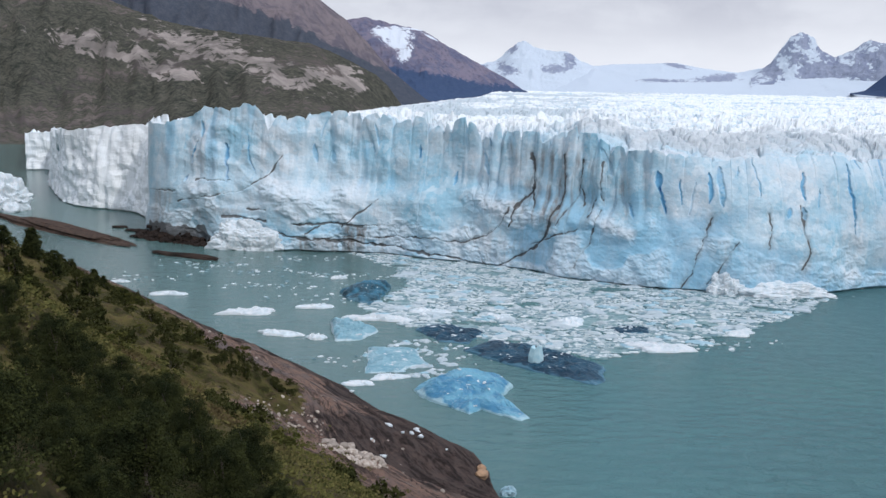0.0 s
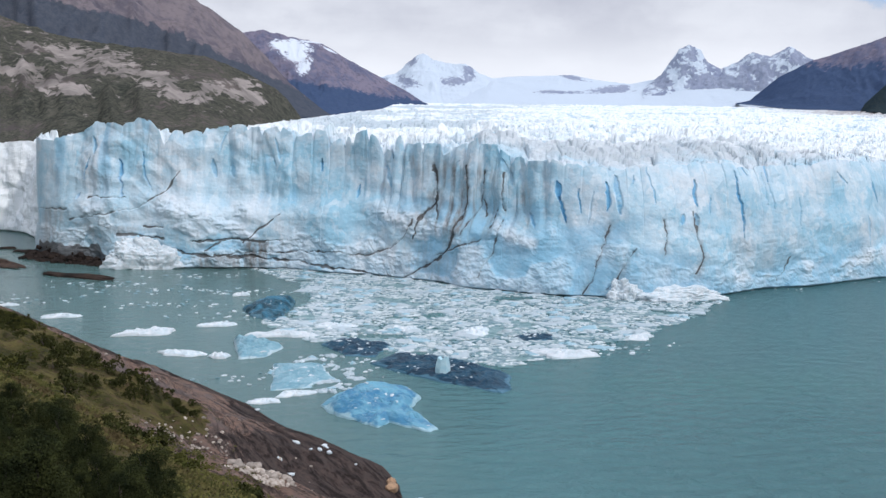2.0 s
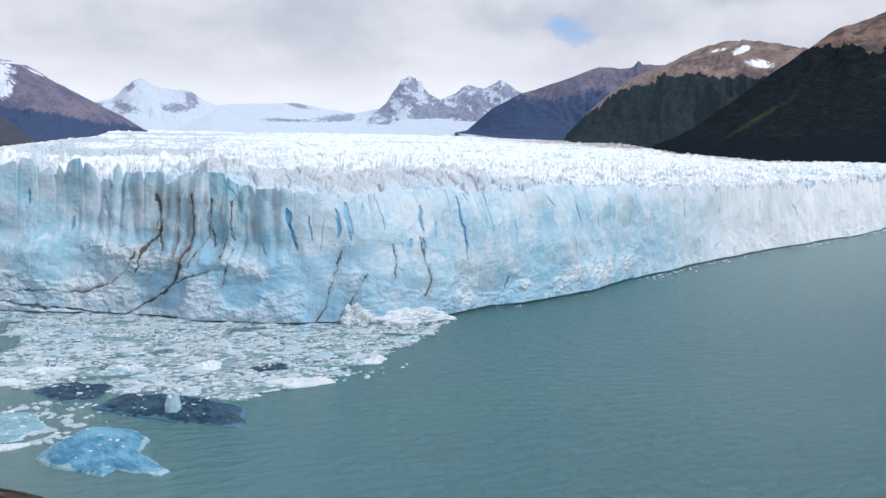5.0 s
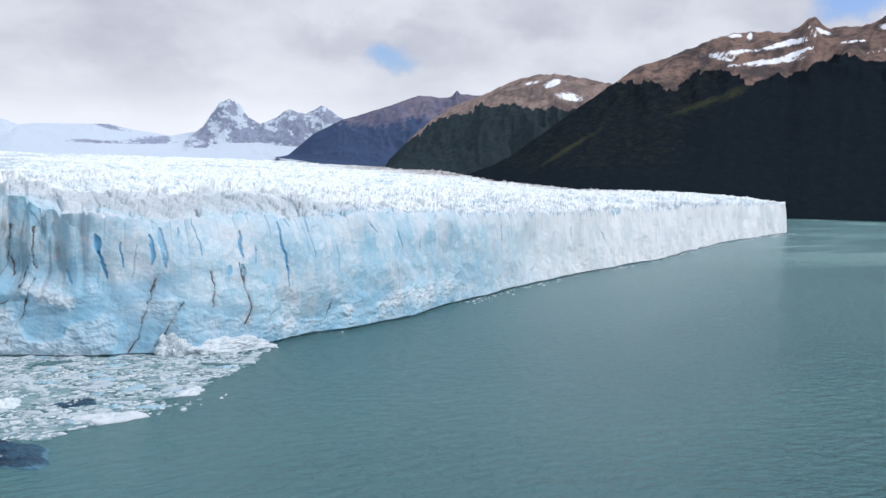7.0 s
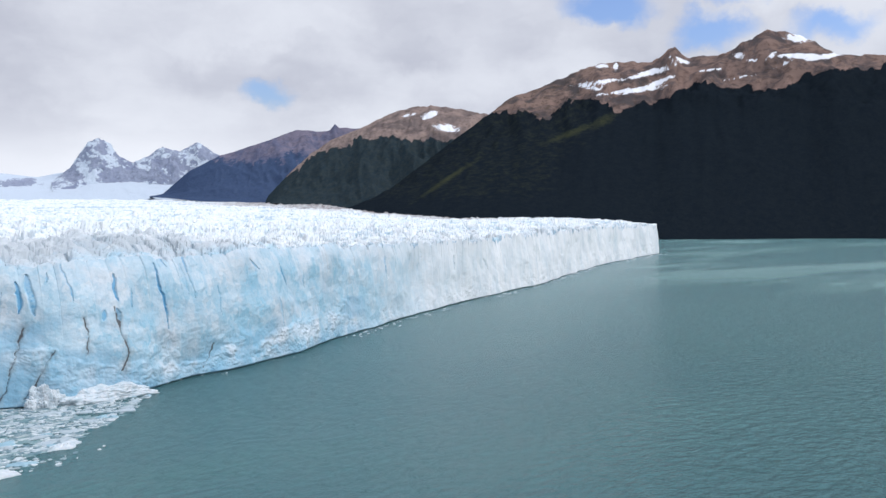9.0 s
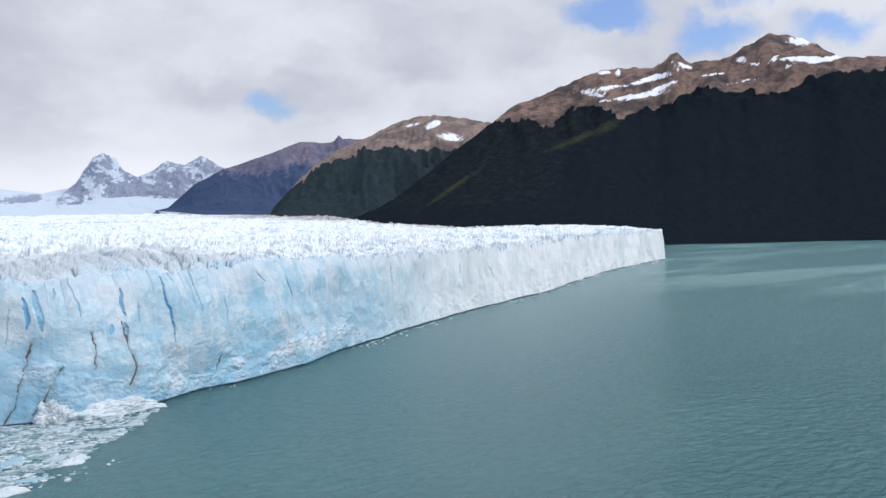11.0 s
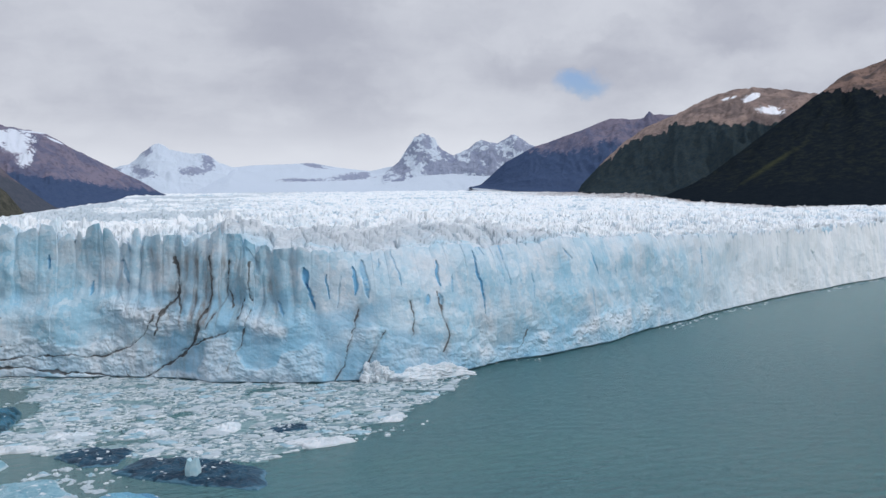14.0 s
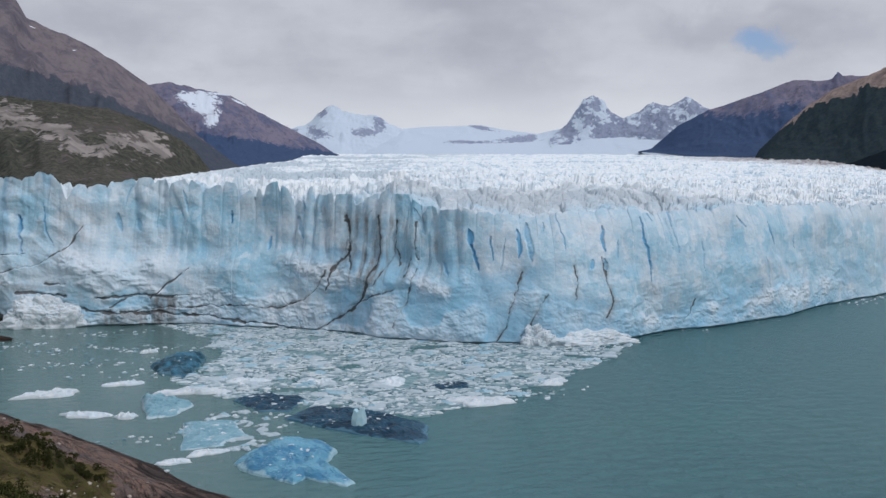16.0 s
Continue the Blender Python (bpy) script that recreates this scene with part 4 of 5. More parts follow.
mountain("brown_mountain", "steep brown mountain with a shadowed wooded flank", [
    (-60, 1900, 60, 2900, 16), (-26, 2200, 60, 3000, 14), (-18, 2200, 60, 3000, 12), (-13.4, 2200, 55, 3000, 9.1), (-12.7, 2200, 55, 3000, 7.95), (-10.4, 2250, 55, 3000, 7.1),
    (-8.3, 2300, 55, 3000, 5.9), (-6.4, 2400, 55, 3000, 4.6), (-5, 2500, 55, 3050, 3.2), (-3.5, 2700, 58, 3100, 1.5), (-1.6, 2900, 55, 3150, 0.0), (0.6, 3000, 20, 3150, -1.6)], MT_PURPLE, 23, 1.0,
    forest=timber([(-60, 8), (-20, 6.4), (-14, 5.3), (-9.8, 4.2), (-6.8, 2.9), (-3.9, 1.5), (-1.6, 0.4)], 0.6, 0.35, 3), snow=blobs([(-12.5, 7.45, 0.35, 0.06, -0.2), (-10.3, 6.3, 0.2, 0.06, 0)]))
mountain("snow_patched_mountain", "haze-blue mountain with a hanging snowfield", [
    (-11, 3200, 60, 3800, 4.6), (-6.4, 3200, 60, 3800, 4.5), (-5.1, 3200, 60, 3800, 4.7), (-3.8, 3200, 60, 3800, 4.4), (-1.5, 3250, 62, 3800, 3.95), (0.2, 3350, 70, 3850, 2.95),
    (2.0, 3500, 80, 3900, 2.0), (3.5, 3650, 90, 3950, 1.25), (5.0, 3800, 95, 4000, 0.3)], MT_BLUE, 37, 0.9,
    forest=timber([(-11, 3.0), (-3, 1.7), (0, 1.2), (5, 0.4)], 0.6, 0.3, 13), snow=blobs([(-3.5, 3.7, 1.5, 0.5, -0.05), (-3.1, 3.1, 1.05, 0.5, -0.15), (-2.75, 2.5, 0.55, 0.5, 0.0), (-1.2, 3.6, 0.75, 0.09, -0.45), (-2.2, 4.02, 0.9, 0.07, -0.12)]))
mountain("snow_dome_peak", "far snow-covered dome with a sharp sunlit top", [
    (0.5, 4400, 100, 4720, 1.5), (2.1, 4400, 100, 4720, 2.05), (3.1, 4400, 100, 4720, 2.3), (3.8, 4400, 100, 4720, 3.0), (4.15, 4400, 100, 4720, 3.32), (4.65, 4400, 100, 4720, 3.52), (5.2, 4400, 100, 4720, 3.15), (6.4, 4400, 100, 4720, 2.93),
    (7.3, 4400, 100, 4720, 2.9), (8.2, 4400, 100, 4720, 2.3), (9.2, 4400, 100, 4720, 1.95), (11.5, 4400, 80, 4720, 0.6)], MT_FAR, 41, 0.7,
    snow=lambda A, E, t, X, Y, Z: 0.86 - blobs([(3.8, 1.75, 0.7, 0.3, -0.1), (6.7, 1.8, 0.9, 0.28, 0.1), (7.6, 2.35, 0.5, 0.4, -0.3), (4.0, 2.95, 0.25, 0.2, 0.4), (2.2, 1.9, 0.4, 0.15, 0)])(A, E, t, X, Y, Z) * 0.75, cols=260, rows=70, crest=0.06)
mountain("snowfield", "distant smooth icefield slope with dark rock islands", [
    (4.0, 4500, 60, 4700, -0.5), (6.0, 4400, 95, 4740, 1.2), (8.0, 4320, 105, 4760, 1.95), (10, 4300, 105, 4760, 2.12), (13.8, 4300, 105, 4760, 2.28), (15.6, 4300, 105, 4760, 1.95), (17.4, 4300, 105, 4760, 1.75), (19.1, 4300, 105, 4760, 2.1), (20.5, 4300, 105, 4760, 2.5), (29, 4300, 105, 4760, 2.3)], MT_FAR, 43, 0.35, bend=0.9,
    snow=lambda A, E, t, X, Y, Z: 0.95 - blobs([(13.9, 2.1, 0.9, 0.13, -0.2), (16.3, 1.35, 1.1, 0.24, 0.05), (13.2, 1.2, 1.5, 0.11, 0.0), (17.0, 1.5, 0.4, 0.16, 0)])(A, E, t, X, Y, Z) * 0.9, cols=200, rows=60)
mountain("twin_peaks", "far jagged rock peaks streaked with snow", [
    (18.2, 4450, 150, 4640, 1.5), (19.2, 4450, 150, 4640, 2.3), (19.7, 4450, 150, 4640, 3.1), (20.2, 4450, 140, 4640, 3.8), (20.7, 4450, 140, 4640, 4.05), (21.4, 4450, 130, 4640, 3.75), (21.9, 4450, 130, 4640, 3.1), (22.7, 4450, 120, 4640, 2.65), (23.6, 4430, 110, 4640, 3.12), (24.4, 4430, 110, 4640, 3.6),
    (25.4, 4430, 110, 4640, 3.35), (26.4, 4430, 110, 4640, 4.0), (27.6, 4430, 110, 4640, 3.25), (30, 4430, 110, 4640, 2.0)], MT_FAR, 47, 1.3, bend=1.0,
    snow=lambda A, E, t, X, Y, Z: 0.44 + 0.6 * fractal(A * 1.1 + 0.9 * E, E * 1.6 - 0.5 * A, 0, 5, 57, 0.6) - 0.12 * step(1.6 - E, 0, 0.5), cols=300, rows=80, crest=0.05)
mountain("slate_ridge", "haze-blue ridge with a notch on its crest", [
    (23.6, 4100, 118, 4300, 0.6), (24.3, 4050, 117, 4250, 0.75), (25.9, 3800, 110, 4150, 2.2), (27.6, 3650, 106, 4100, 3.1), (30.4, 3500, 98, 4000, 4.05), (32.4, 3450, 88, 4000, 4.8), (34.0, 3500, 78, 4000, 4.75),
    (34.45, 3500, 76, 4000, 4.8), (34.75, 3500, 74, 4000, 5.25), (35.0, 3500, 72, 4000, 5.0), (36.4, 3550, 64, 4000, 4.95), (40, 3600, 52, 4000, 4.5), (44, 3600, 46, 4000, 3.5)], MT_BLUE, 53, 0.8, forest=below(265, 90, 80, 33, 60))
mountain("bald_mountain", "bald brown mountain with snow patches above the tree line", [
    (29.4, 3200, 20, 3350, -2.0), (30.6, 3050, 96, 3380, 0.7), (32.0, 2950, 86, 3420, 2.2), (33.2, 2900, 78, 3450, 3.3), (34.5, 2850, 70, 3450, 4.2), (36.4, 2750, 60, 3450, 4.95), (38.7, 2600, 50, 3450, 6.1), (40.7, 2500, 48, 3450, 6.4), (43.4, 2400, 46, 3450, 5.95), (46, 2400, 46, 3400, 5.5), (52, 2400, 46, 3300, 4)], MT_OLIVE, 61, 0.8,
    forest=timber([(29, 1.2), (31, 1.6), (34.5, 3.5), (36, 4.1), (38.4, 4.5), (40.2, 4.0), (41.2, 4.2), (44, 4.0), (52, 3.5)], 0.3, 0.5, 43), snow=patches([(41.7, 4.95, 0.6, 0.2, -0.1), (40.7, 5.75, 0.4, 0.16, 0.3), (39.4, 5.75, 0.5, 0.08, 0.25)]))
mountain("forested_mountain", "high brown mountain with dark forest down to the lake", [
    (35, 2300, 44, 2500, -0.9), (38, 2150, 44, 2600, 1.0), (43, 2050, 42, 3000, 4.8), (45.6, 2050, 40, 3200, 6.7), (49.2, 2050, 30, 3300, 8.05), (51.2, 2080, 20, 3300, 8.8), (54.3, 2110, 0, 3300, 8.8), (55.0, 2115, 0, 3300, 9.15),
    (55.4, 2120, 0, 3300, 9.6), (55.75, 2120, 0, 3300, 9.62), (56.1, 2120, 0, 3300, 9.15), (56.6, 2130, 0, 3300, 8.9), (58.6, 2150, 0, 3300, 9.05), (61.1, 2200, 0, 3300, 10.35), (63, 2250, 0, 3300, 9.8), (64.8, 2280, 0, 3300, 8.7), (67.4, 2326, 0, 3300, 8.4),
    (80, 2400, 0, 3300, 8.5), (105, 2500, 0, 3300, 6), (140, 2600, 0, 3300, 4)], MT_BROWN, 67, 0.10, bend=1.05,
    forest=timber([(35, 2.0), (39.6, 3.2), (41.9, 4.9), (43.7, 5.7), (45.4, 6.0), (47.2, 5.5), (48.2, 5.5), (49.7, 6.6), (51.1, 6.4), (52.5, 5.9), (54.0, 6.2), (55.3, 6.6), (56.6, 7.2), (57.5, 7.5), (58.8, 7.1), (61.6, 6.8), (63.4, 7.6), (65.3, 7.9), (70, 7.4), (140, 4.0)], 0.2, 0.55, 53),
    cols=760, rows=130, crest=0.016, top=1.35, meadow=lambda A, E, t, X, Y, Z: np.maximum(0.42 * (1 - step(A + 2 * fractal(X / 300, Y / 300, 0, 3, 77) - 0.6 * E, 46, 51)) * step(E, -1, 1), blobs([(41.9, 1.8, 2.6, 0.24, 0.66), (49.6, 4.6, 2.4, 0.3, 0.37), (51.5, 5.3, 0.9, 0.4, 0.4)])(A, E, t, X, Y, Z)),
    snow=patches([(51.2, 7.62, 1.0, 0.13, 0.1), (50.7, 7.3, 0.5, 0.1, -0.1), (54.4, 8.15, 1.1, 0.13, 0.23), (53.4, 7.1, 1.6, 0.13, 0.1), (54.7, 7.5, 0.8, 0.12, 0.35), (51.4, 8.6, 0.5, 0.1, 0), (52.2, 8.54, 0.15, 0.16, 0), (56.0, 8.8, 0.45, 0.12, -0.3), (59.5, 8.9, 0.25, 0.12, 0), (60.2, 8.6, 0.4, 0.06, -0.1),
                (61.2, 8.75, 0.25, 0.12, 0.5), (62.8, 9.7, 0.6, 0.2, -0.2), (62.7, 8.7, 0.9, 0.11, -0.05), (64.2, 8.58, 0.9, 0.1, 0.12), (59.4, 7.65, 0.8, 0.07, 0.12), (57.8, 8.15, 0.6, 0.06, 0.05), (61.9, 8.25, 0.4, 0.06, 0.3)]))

# ---- near hillside and shore ----
SHORE = [(-260, 470), (-205, 420), (-150, 372), (-115, 331), (-94, 306), (-60, 265), (-41, 246), (-26, 227), (-16, 210), (-2, 194), (7, 184), (9.6, 174), (11, 162), (22, 153), (60, 110), (110, 50), (150, 0), (200, -80), (260, -200)]


def shore_distance(X, Y):
    """Distance inland from the waterline, negative over the lake."""
    best, side = np.full(X.shape, 1e9), np.zeros(X.shape)
    for (ax, ay), (bx, by) in zip(SHORE[:-1], SHORE[1:]):
        dx, dy = bx - ax, by - ay
        t = np.clip(((X - ax) * dx + (Y - ay) * dy) / (dx * dx + dy * dy), 0, 1)
        d = np.hypot(X - ax - t * dx, Y - ay - t * dy)
        k = d < best
        side = np.where(k, np.sign((X - ax) * dy - (Y - ay) * dx), side)
        best = np.where(k, d, best)
    return best * side


def hill_height(X, Y):
    d = shore_distance(X, Y)
    rock = 0.42 * np.clip(d, -60, 20) + 0.58 * np.clip(d - 20, 0, 50) + 0.76 * np.clip(d - 70, 0, 45) + 0.15 * np.clip(d - 115, 0, 400)
    z = rock + step(d, 15, 60) * (2.2 * fractal(X / 34, Y / 34, 0, 4, 201)) + step(d, -3, 6) * (1.5 * ridged((X * 0.79 + Y * 0.62) / 7, (X * 0.62 - Y * 0.79) / 26, 0, 4, 211) + 0.6 * ridged((X * 0.79 + Y * 0.62) / 2.8, (X * 0.62 - Y * 0.79) / 13, 0, 3, 217) + 0.8 * fractal(X / 17, Y / 17, 0, 2, 213))
    eye = np.hypot(X, Y)
    return np.where(eye < 45, np.minimum(z, 73.0 - 0.02 * eye), z), d


def heath_edge(X, Y):
    """How far from the water the heath begins; a tongue of it runs down the rock."""
    return np.clip(15 + 0.27 * (290 - Y), 10, 76) - 14 * np.exp(-((Y - 158) / 16) ** 2 - ((X + 27) / 12) ** 2)


def build_hill():
    u = np.concatenate([np.linspace(-420, -130, 60)[:-1], np.linspace(-130, 40, 250)[:-1], np.linspace(40, 280, 50)])
    v = np.concatenate([np.linspace(-260, -20, 40)[:-1], np.linspace(-20, 360, 420)[:-1], np.linspace(360, 520, 50)])
    X, Y = np.meshgrid(u, v)
    Z, d = hill_height(X, Y)
    edge = heath_edge(X, Y) - 3 + 7 * fractal(X / 30, Y / 30, 0, 3, 221)
    rock = 1 - 0.9 * step(d, edge - 6, edge + 6) + 0.12 * step(fractal(X / 16, Y / 16, 0, 3, 231), 0.25, 0.5)
    wet = 1 - step(d + 5 * fractal(X / 12, Y / 12, 0, 3, 227) - 26 * step(-Y, -205, -160), -2, 16)
    me = grid_mesh("hillside", np.stack([X, Y, Z], -1), {"rock": rock, "wet": wet}, smooth=True)
    tagged(link("hillside", me, HILL), "heath-covered hillside above bare red-brown shore rock", "hillside", kind="structure")


build_hill()


# ---- ice on the lake ----
def floe_mesh(name, rx, ry, tall, seed, points=14, rough=0.25, dome=0.4):
    """A floating slab of ice: ragged outline, undercut foot, broken top."""
    rng = random.Random(seed)
    ph = [rng.uniform(0, 6.28) for _ in range(4)]
    bm = bmesh.new()
    rings = []
    radial = []
    for i in range(points):
        a = 2 * math.pi * i / points
        radial.append(1 + rough * (0.6 * math.sin(2 * a + ph[0]) + 0.5 * math.sin(3 * a + ph[1]) + 0.4 * math.sin(5 * a + ph[2])) + 0.9 * rough * noise.noise((math.cos(a) * 2.2 + seed, math.sin(a) * 2.2, seed * 0.7)) + 0.5 * rough * noise.noise((math.cos(a) * 6 + seed, math.sin(a) * 6, seed * 0.3)))
    levels = ((0.97, -0.5, 0), (1.0, 0.03, 0), (0.95, 0.34, 0.3), (0.85, 0.45 + dome * 0.2, 0.6), (0.68, 0.45 + dome * 0.45, 0.8), (0.48, 0.45 + dome * 0.7, 0.9), (0.25, 0.45 + dome * 0.9, 0.9))
    if points >= 36:
        levels = tuple(q for a, b in zip(levels[:-1], levels[1:]) for q in (a, tuple((u + w) / 2 for u, w in zip(a, b)))) + levels[-1:]
    if points < 10:
        levels = levels[:3] + levels[4:5]
    wide = max(0.5, 0.3 * min(rx, ry))
    def jagged(px, py):
        q = Vector((px / wide, py / wide, seed * 1.7))
        return 0.7 * noise.noise(q) + 0.5 * noise.cell(q * 1.7) * 0.6 + 0.4 * noise.noise(q * 2.7)
    for k, h, jag in levels:
        ring = []
        for i in range(points):
            a = 2 * math.pi * i / points
            q = (1 + (radial[i] - 1) * (0.4 + 0.6 * k)) * k
            px, py = rx * q * math.cos(a), ry * q * math.sin(a)
            ring.append(bm.verts.new((px, py, tall * (h + jag * jagged(px, py)))))
        rings.append(ring)
    for a, b in zip(rings[:-1], rings[1:]):
        for i in range(points):
            j = (i + 1) % points
            bm.faces.new((a[i], a[j], b[j], b[i]))
    c = bm.verts.new((0, 0, tall * (0.45 + dome + (0.9 * jagged(0, 0) if points >= 10 else 0))))
    for i in range(points):
        bm.faces.new((rings[-1][i], rings[-1][(i + 1) % points], c))
    return bm_mesh(name, bm)


def berg(name, label, x, y, rx, ry, tall, turn, mat, seed, rough=0.28, dome=0.5, points=40, category="iceberg", crumbs=0, group=""):
    ob = thing(name, label, category, group)
    ob.matrix_world = pose(x, y, 0, 0, 0, turn)
    body = floe_mesh(name, rx, ry, tall, seed, points, rough, dome)
    link("ice_body", body, mat, ob)
    rng = random.Random(seed + 5)
    for _ in range(crumbs):
        a, q = rng.uniform(0, 6.28), rng.uniform(0.1, 0.8)
        c = link("ice_crumb", CRUMBS[rng.randrange(3)], FLOE, ob)
        k = rng.uniform(0.3, 0.85)
        c.matrix_local = pose(rx * q * math.cos(a), ry * q * math.sin(a), tall * (0.42 + dome * (1 - q) * 0.8), 0, 0, rng.uniform(0, 360)) @ Matrix.Diagonal((k, k, k, 1))
    return ob


CRUMBS = [floe_mesh("ice_crumb", 0.8, 0.5, 0.6, 900 + i, 6, 0.5, 0.2) for i in range(3)]
def clear_ice(name, deep, mid, rim, fleck=0.45):
    """Dense clear ice: darker in its body, paler where it thins towards the waterline, with a few frosted scars."""
    m, n, p = material(name)
    a = n.noise(p, 0.16, 5.0, 0.6, 0.8)
    b = n.noise(p, 0.7, 6.0, 0.65, 0.4)
    c = n.mix(n.ramp(a, 0.38, 0.62), deep, mid)
    c = n.mix(n.math("MULTIPLY", n.ramp(b, 0.55, 0.7), fleck), c, rim)
    c = n.mix(n.ramp(n.math("ADD", layer(n, "rim"), n.math("MULTIPLY", n.math("SUBTRACT", b, 0.5), 0.7)), 0.35, 0.8), c, rim)
    c = n.mix(n.math("MULTIPLY", n.ramp(n.noise(p, 1.4, 4.0, 0.6), 0.64, 0.72), 0.6), c, (0.62, 0.70, 0.74))
    finish(n, c, 0.32, n.math("ADD", a, n.math("MULTIPLY", b, 0.5)), 0.8, 0.6, **{"Specular IOR Level": 0.16})
    return m


CLEAR_BLUE = clear_ice("clear_blue_ice", (0.055, 0.20, 0.34), (0.15, 0.36, 0.48), (0.33, 0.51, 0.58))
CLEAR_DARK = clear_ice("dark_clear_ice", (0.006, 0.030, 0.058), (0.016, 0.065, 0.11), (0.07, 0.17, 0.24), 0.3)
CLEAR_TEAL = clear_ice("teal_clear_ice", (0.012, 0.045, 0.065), (0.045, 0.16, 0.24), (0.10, 0.21, 0.27), 0.3)
CLEAR_PALE = clear_ice("pale_blue_ice", (0.15, 0.31, 0.385), (0.25, 0.42, 0.49), (0.46, 0.59, 0.64))


def clear_berg(label, x, y, outline, tall, mat, seed, crumbs=0, crag=5.0):
    """A low broken iceberg: outline places round its middle, tilted facets on top, thin at the waterline."""
    pts = sorted((math.atan2(q, p), math.hypot(p, q)) for p, q in outline)
    cols, rings = 96, 22
    a = np.linspace(-math.pi, math.pi, cols + 1)
    xs, ys = np.array([r * math.cos(t) for t, r in pts]), np.array([r * math.sin(t) for t, r in pts])
    ang = np.array([t for t, _ in pts])
    ang3 = np.r_[ang - 2 * math.pi, ang, ang + 2 * math.pi]
    ox, oy = np.interp(a, ang3, np.tile(xs, 3)), np.interp(a, ang3, np.tile(ys, 3))
    jag = 1 + 0.16 * crystal(ox / 5 + seed, oy / 5, seed, 4, 0.7)
    k = np.linspace(1, 0, rings)[:, None] ** 0.8
    px, py = ox * jag * k, oy * jag * k
    size = float(np.hypot(ox, oy).mean())
    top = 0.15 + 1.0 * (0.5 + 0.5 * crystal(px / crag + seed * 3.1, py / crag, seed + 1, 4, 0.62)) + 0.3 * py / size
    z = 1.7 * tall * np.clip(1 - k ** 5, 0, 1) * np.clip(top, 0.02, 2) + 0.06 + 0.12 * tall * np.clip(1 - k ** 12, 0, 1)
    z[0] = -0.4
    rim = step(k + 0.12 * crystal(px / 2.2, py / 2.2, seed + 2), 0.82, 1.02) * np.ones_like(px)
    ob = thing("iceberg", label, "iceberg", at=(x, y, 0))
    link("ice_body", grid_mesh("iceberg", np.stack([px, py, z], -1), {"rim": rim}), mat, ob)
    rng = random.Random(seed + 5)
    for _ in range(crumbs):
        i, j = rng.randrange(3, rings), rng.randrange(cols)
        c = link("ice_crumb", CRUMBS[rng.randrange(3)], FLOE, ob)
        q = rng.choice((0.3, 0.4, 0.5, 0.7, 1.1))
        c.matrix_local = pose(px[i, j], py[i, j], z[i, j] - 0.05, 0, 0, rng.uniform(0, 360)) @ Matrix.Diagonal((1.3 * q, q, q * 0.45, 1))
    return ob


clear_berg("low clear blue iceberg with pale wet edges", 7, 222, [(-15, 2), (-3, 17), (9, 14), (12, 6), (8.5, -2), (14, -16), (11, -18), (3, -11), (0, -15), (-9, -6)], 2.4, CLEAR_BLUE, 6, 22, 5.0)
clear_berg("long dark glassy iceberg flecked with white ice", 29, 252, [(-22, 11), (-15, 21), (0, 15), (19, -4), (13, -21), (-4, -8), (-18, 4)], 1.35, CLEAR_DARK, 5, 34, 3.2)
clear_berg("dark dirty iceberg among brash ice", 3, 281, [(-12, 5), (-2, 10), (11, 3), (5, -11), (-4, -9)], 1.1, CLEAR_DARK, 8, 16, 3.0)
clear_berg("dark blue tilted iceberg at the edge of the brash", -30, 337, [(-10, 2), (-1, 14), (10, 16), (9, 1), (4, -19), (-4, -13)], 2.3, CLEAR_TEAL, 12, 5, 6.0)
clear_berg("dark blue low iceberg within the brash", 62, 291, [(-7, 1), (-2, 5), (7, 2), (5, -4), (-4, -4)], 0.7, CLEAR_DARK, 14, 14, 3.0)
clear_berg("pale blue lumpy iceberg low in the water", -29, 281, [(-8, 12), (-2, 11), (9, 2), (4, -10), (-4, -12)], 1.7, CLEAR_PALE, 17, 6, 2.6)
clear_berg("pale blue awash iceberg with white rubble", -14, 251, [(-8, 13), (6, 12), (10, -2), (2, -12), (-7, -13)], 0.9, CLEAR_PALE, 19, 30, 2.6)
berg("iceberg", "pale upright ice pinnacle leaning on a dark iceberg", 26.8, 248.5, 2.6, 2.2, 8.0, 20, PINNACLE, 15, 0.2, 0.15, 8)
for k, (x, y, rx, ry, tall, turn) in enumerate(((-66, 304, 9, 4.2, 1.7, 25), (-51, 277, 6.6, 3.4, 1.3, -8), (-39, 273, 3.0, 2.0, 1.3, 10), (-45, 314, 6.5, 2.4, 1.2, 5), (-22, 299, 11, 3.8, 1.6, 0),
                                               (-102, 330, 6.2, 2.6, 1.1, 8), (-21.5, 229, 4.4, 1.9, 0.7, -5), (-14, 235, 4.5, 2.6, 0.8, 20), (67, 270, 11, 4.5, 1.6, -4), (-43, 366, 3, 2, 1.3, 0), (-5, 310, 7, 4, 1.3, 10),
                                               (-128, 350, 4, 2, 0.9, 15), (44, 300, 6, 4, 1.2, 40), (20, 305, 5, 3.4, 1.0, 0), (98, 290, 6, 3.4, 1.0, 20))):
    berg("ice_floe", "flat white ice floe drifting on turquoise water", x, y, rx, ry, tall, turn, FLOE, 40 + k, 0.26, 0.35, 26, "ice floe", group="drifting floes")

jumble = random.Random(61)
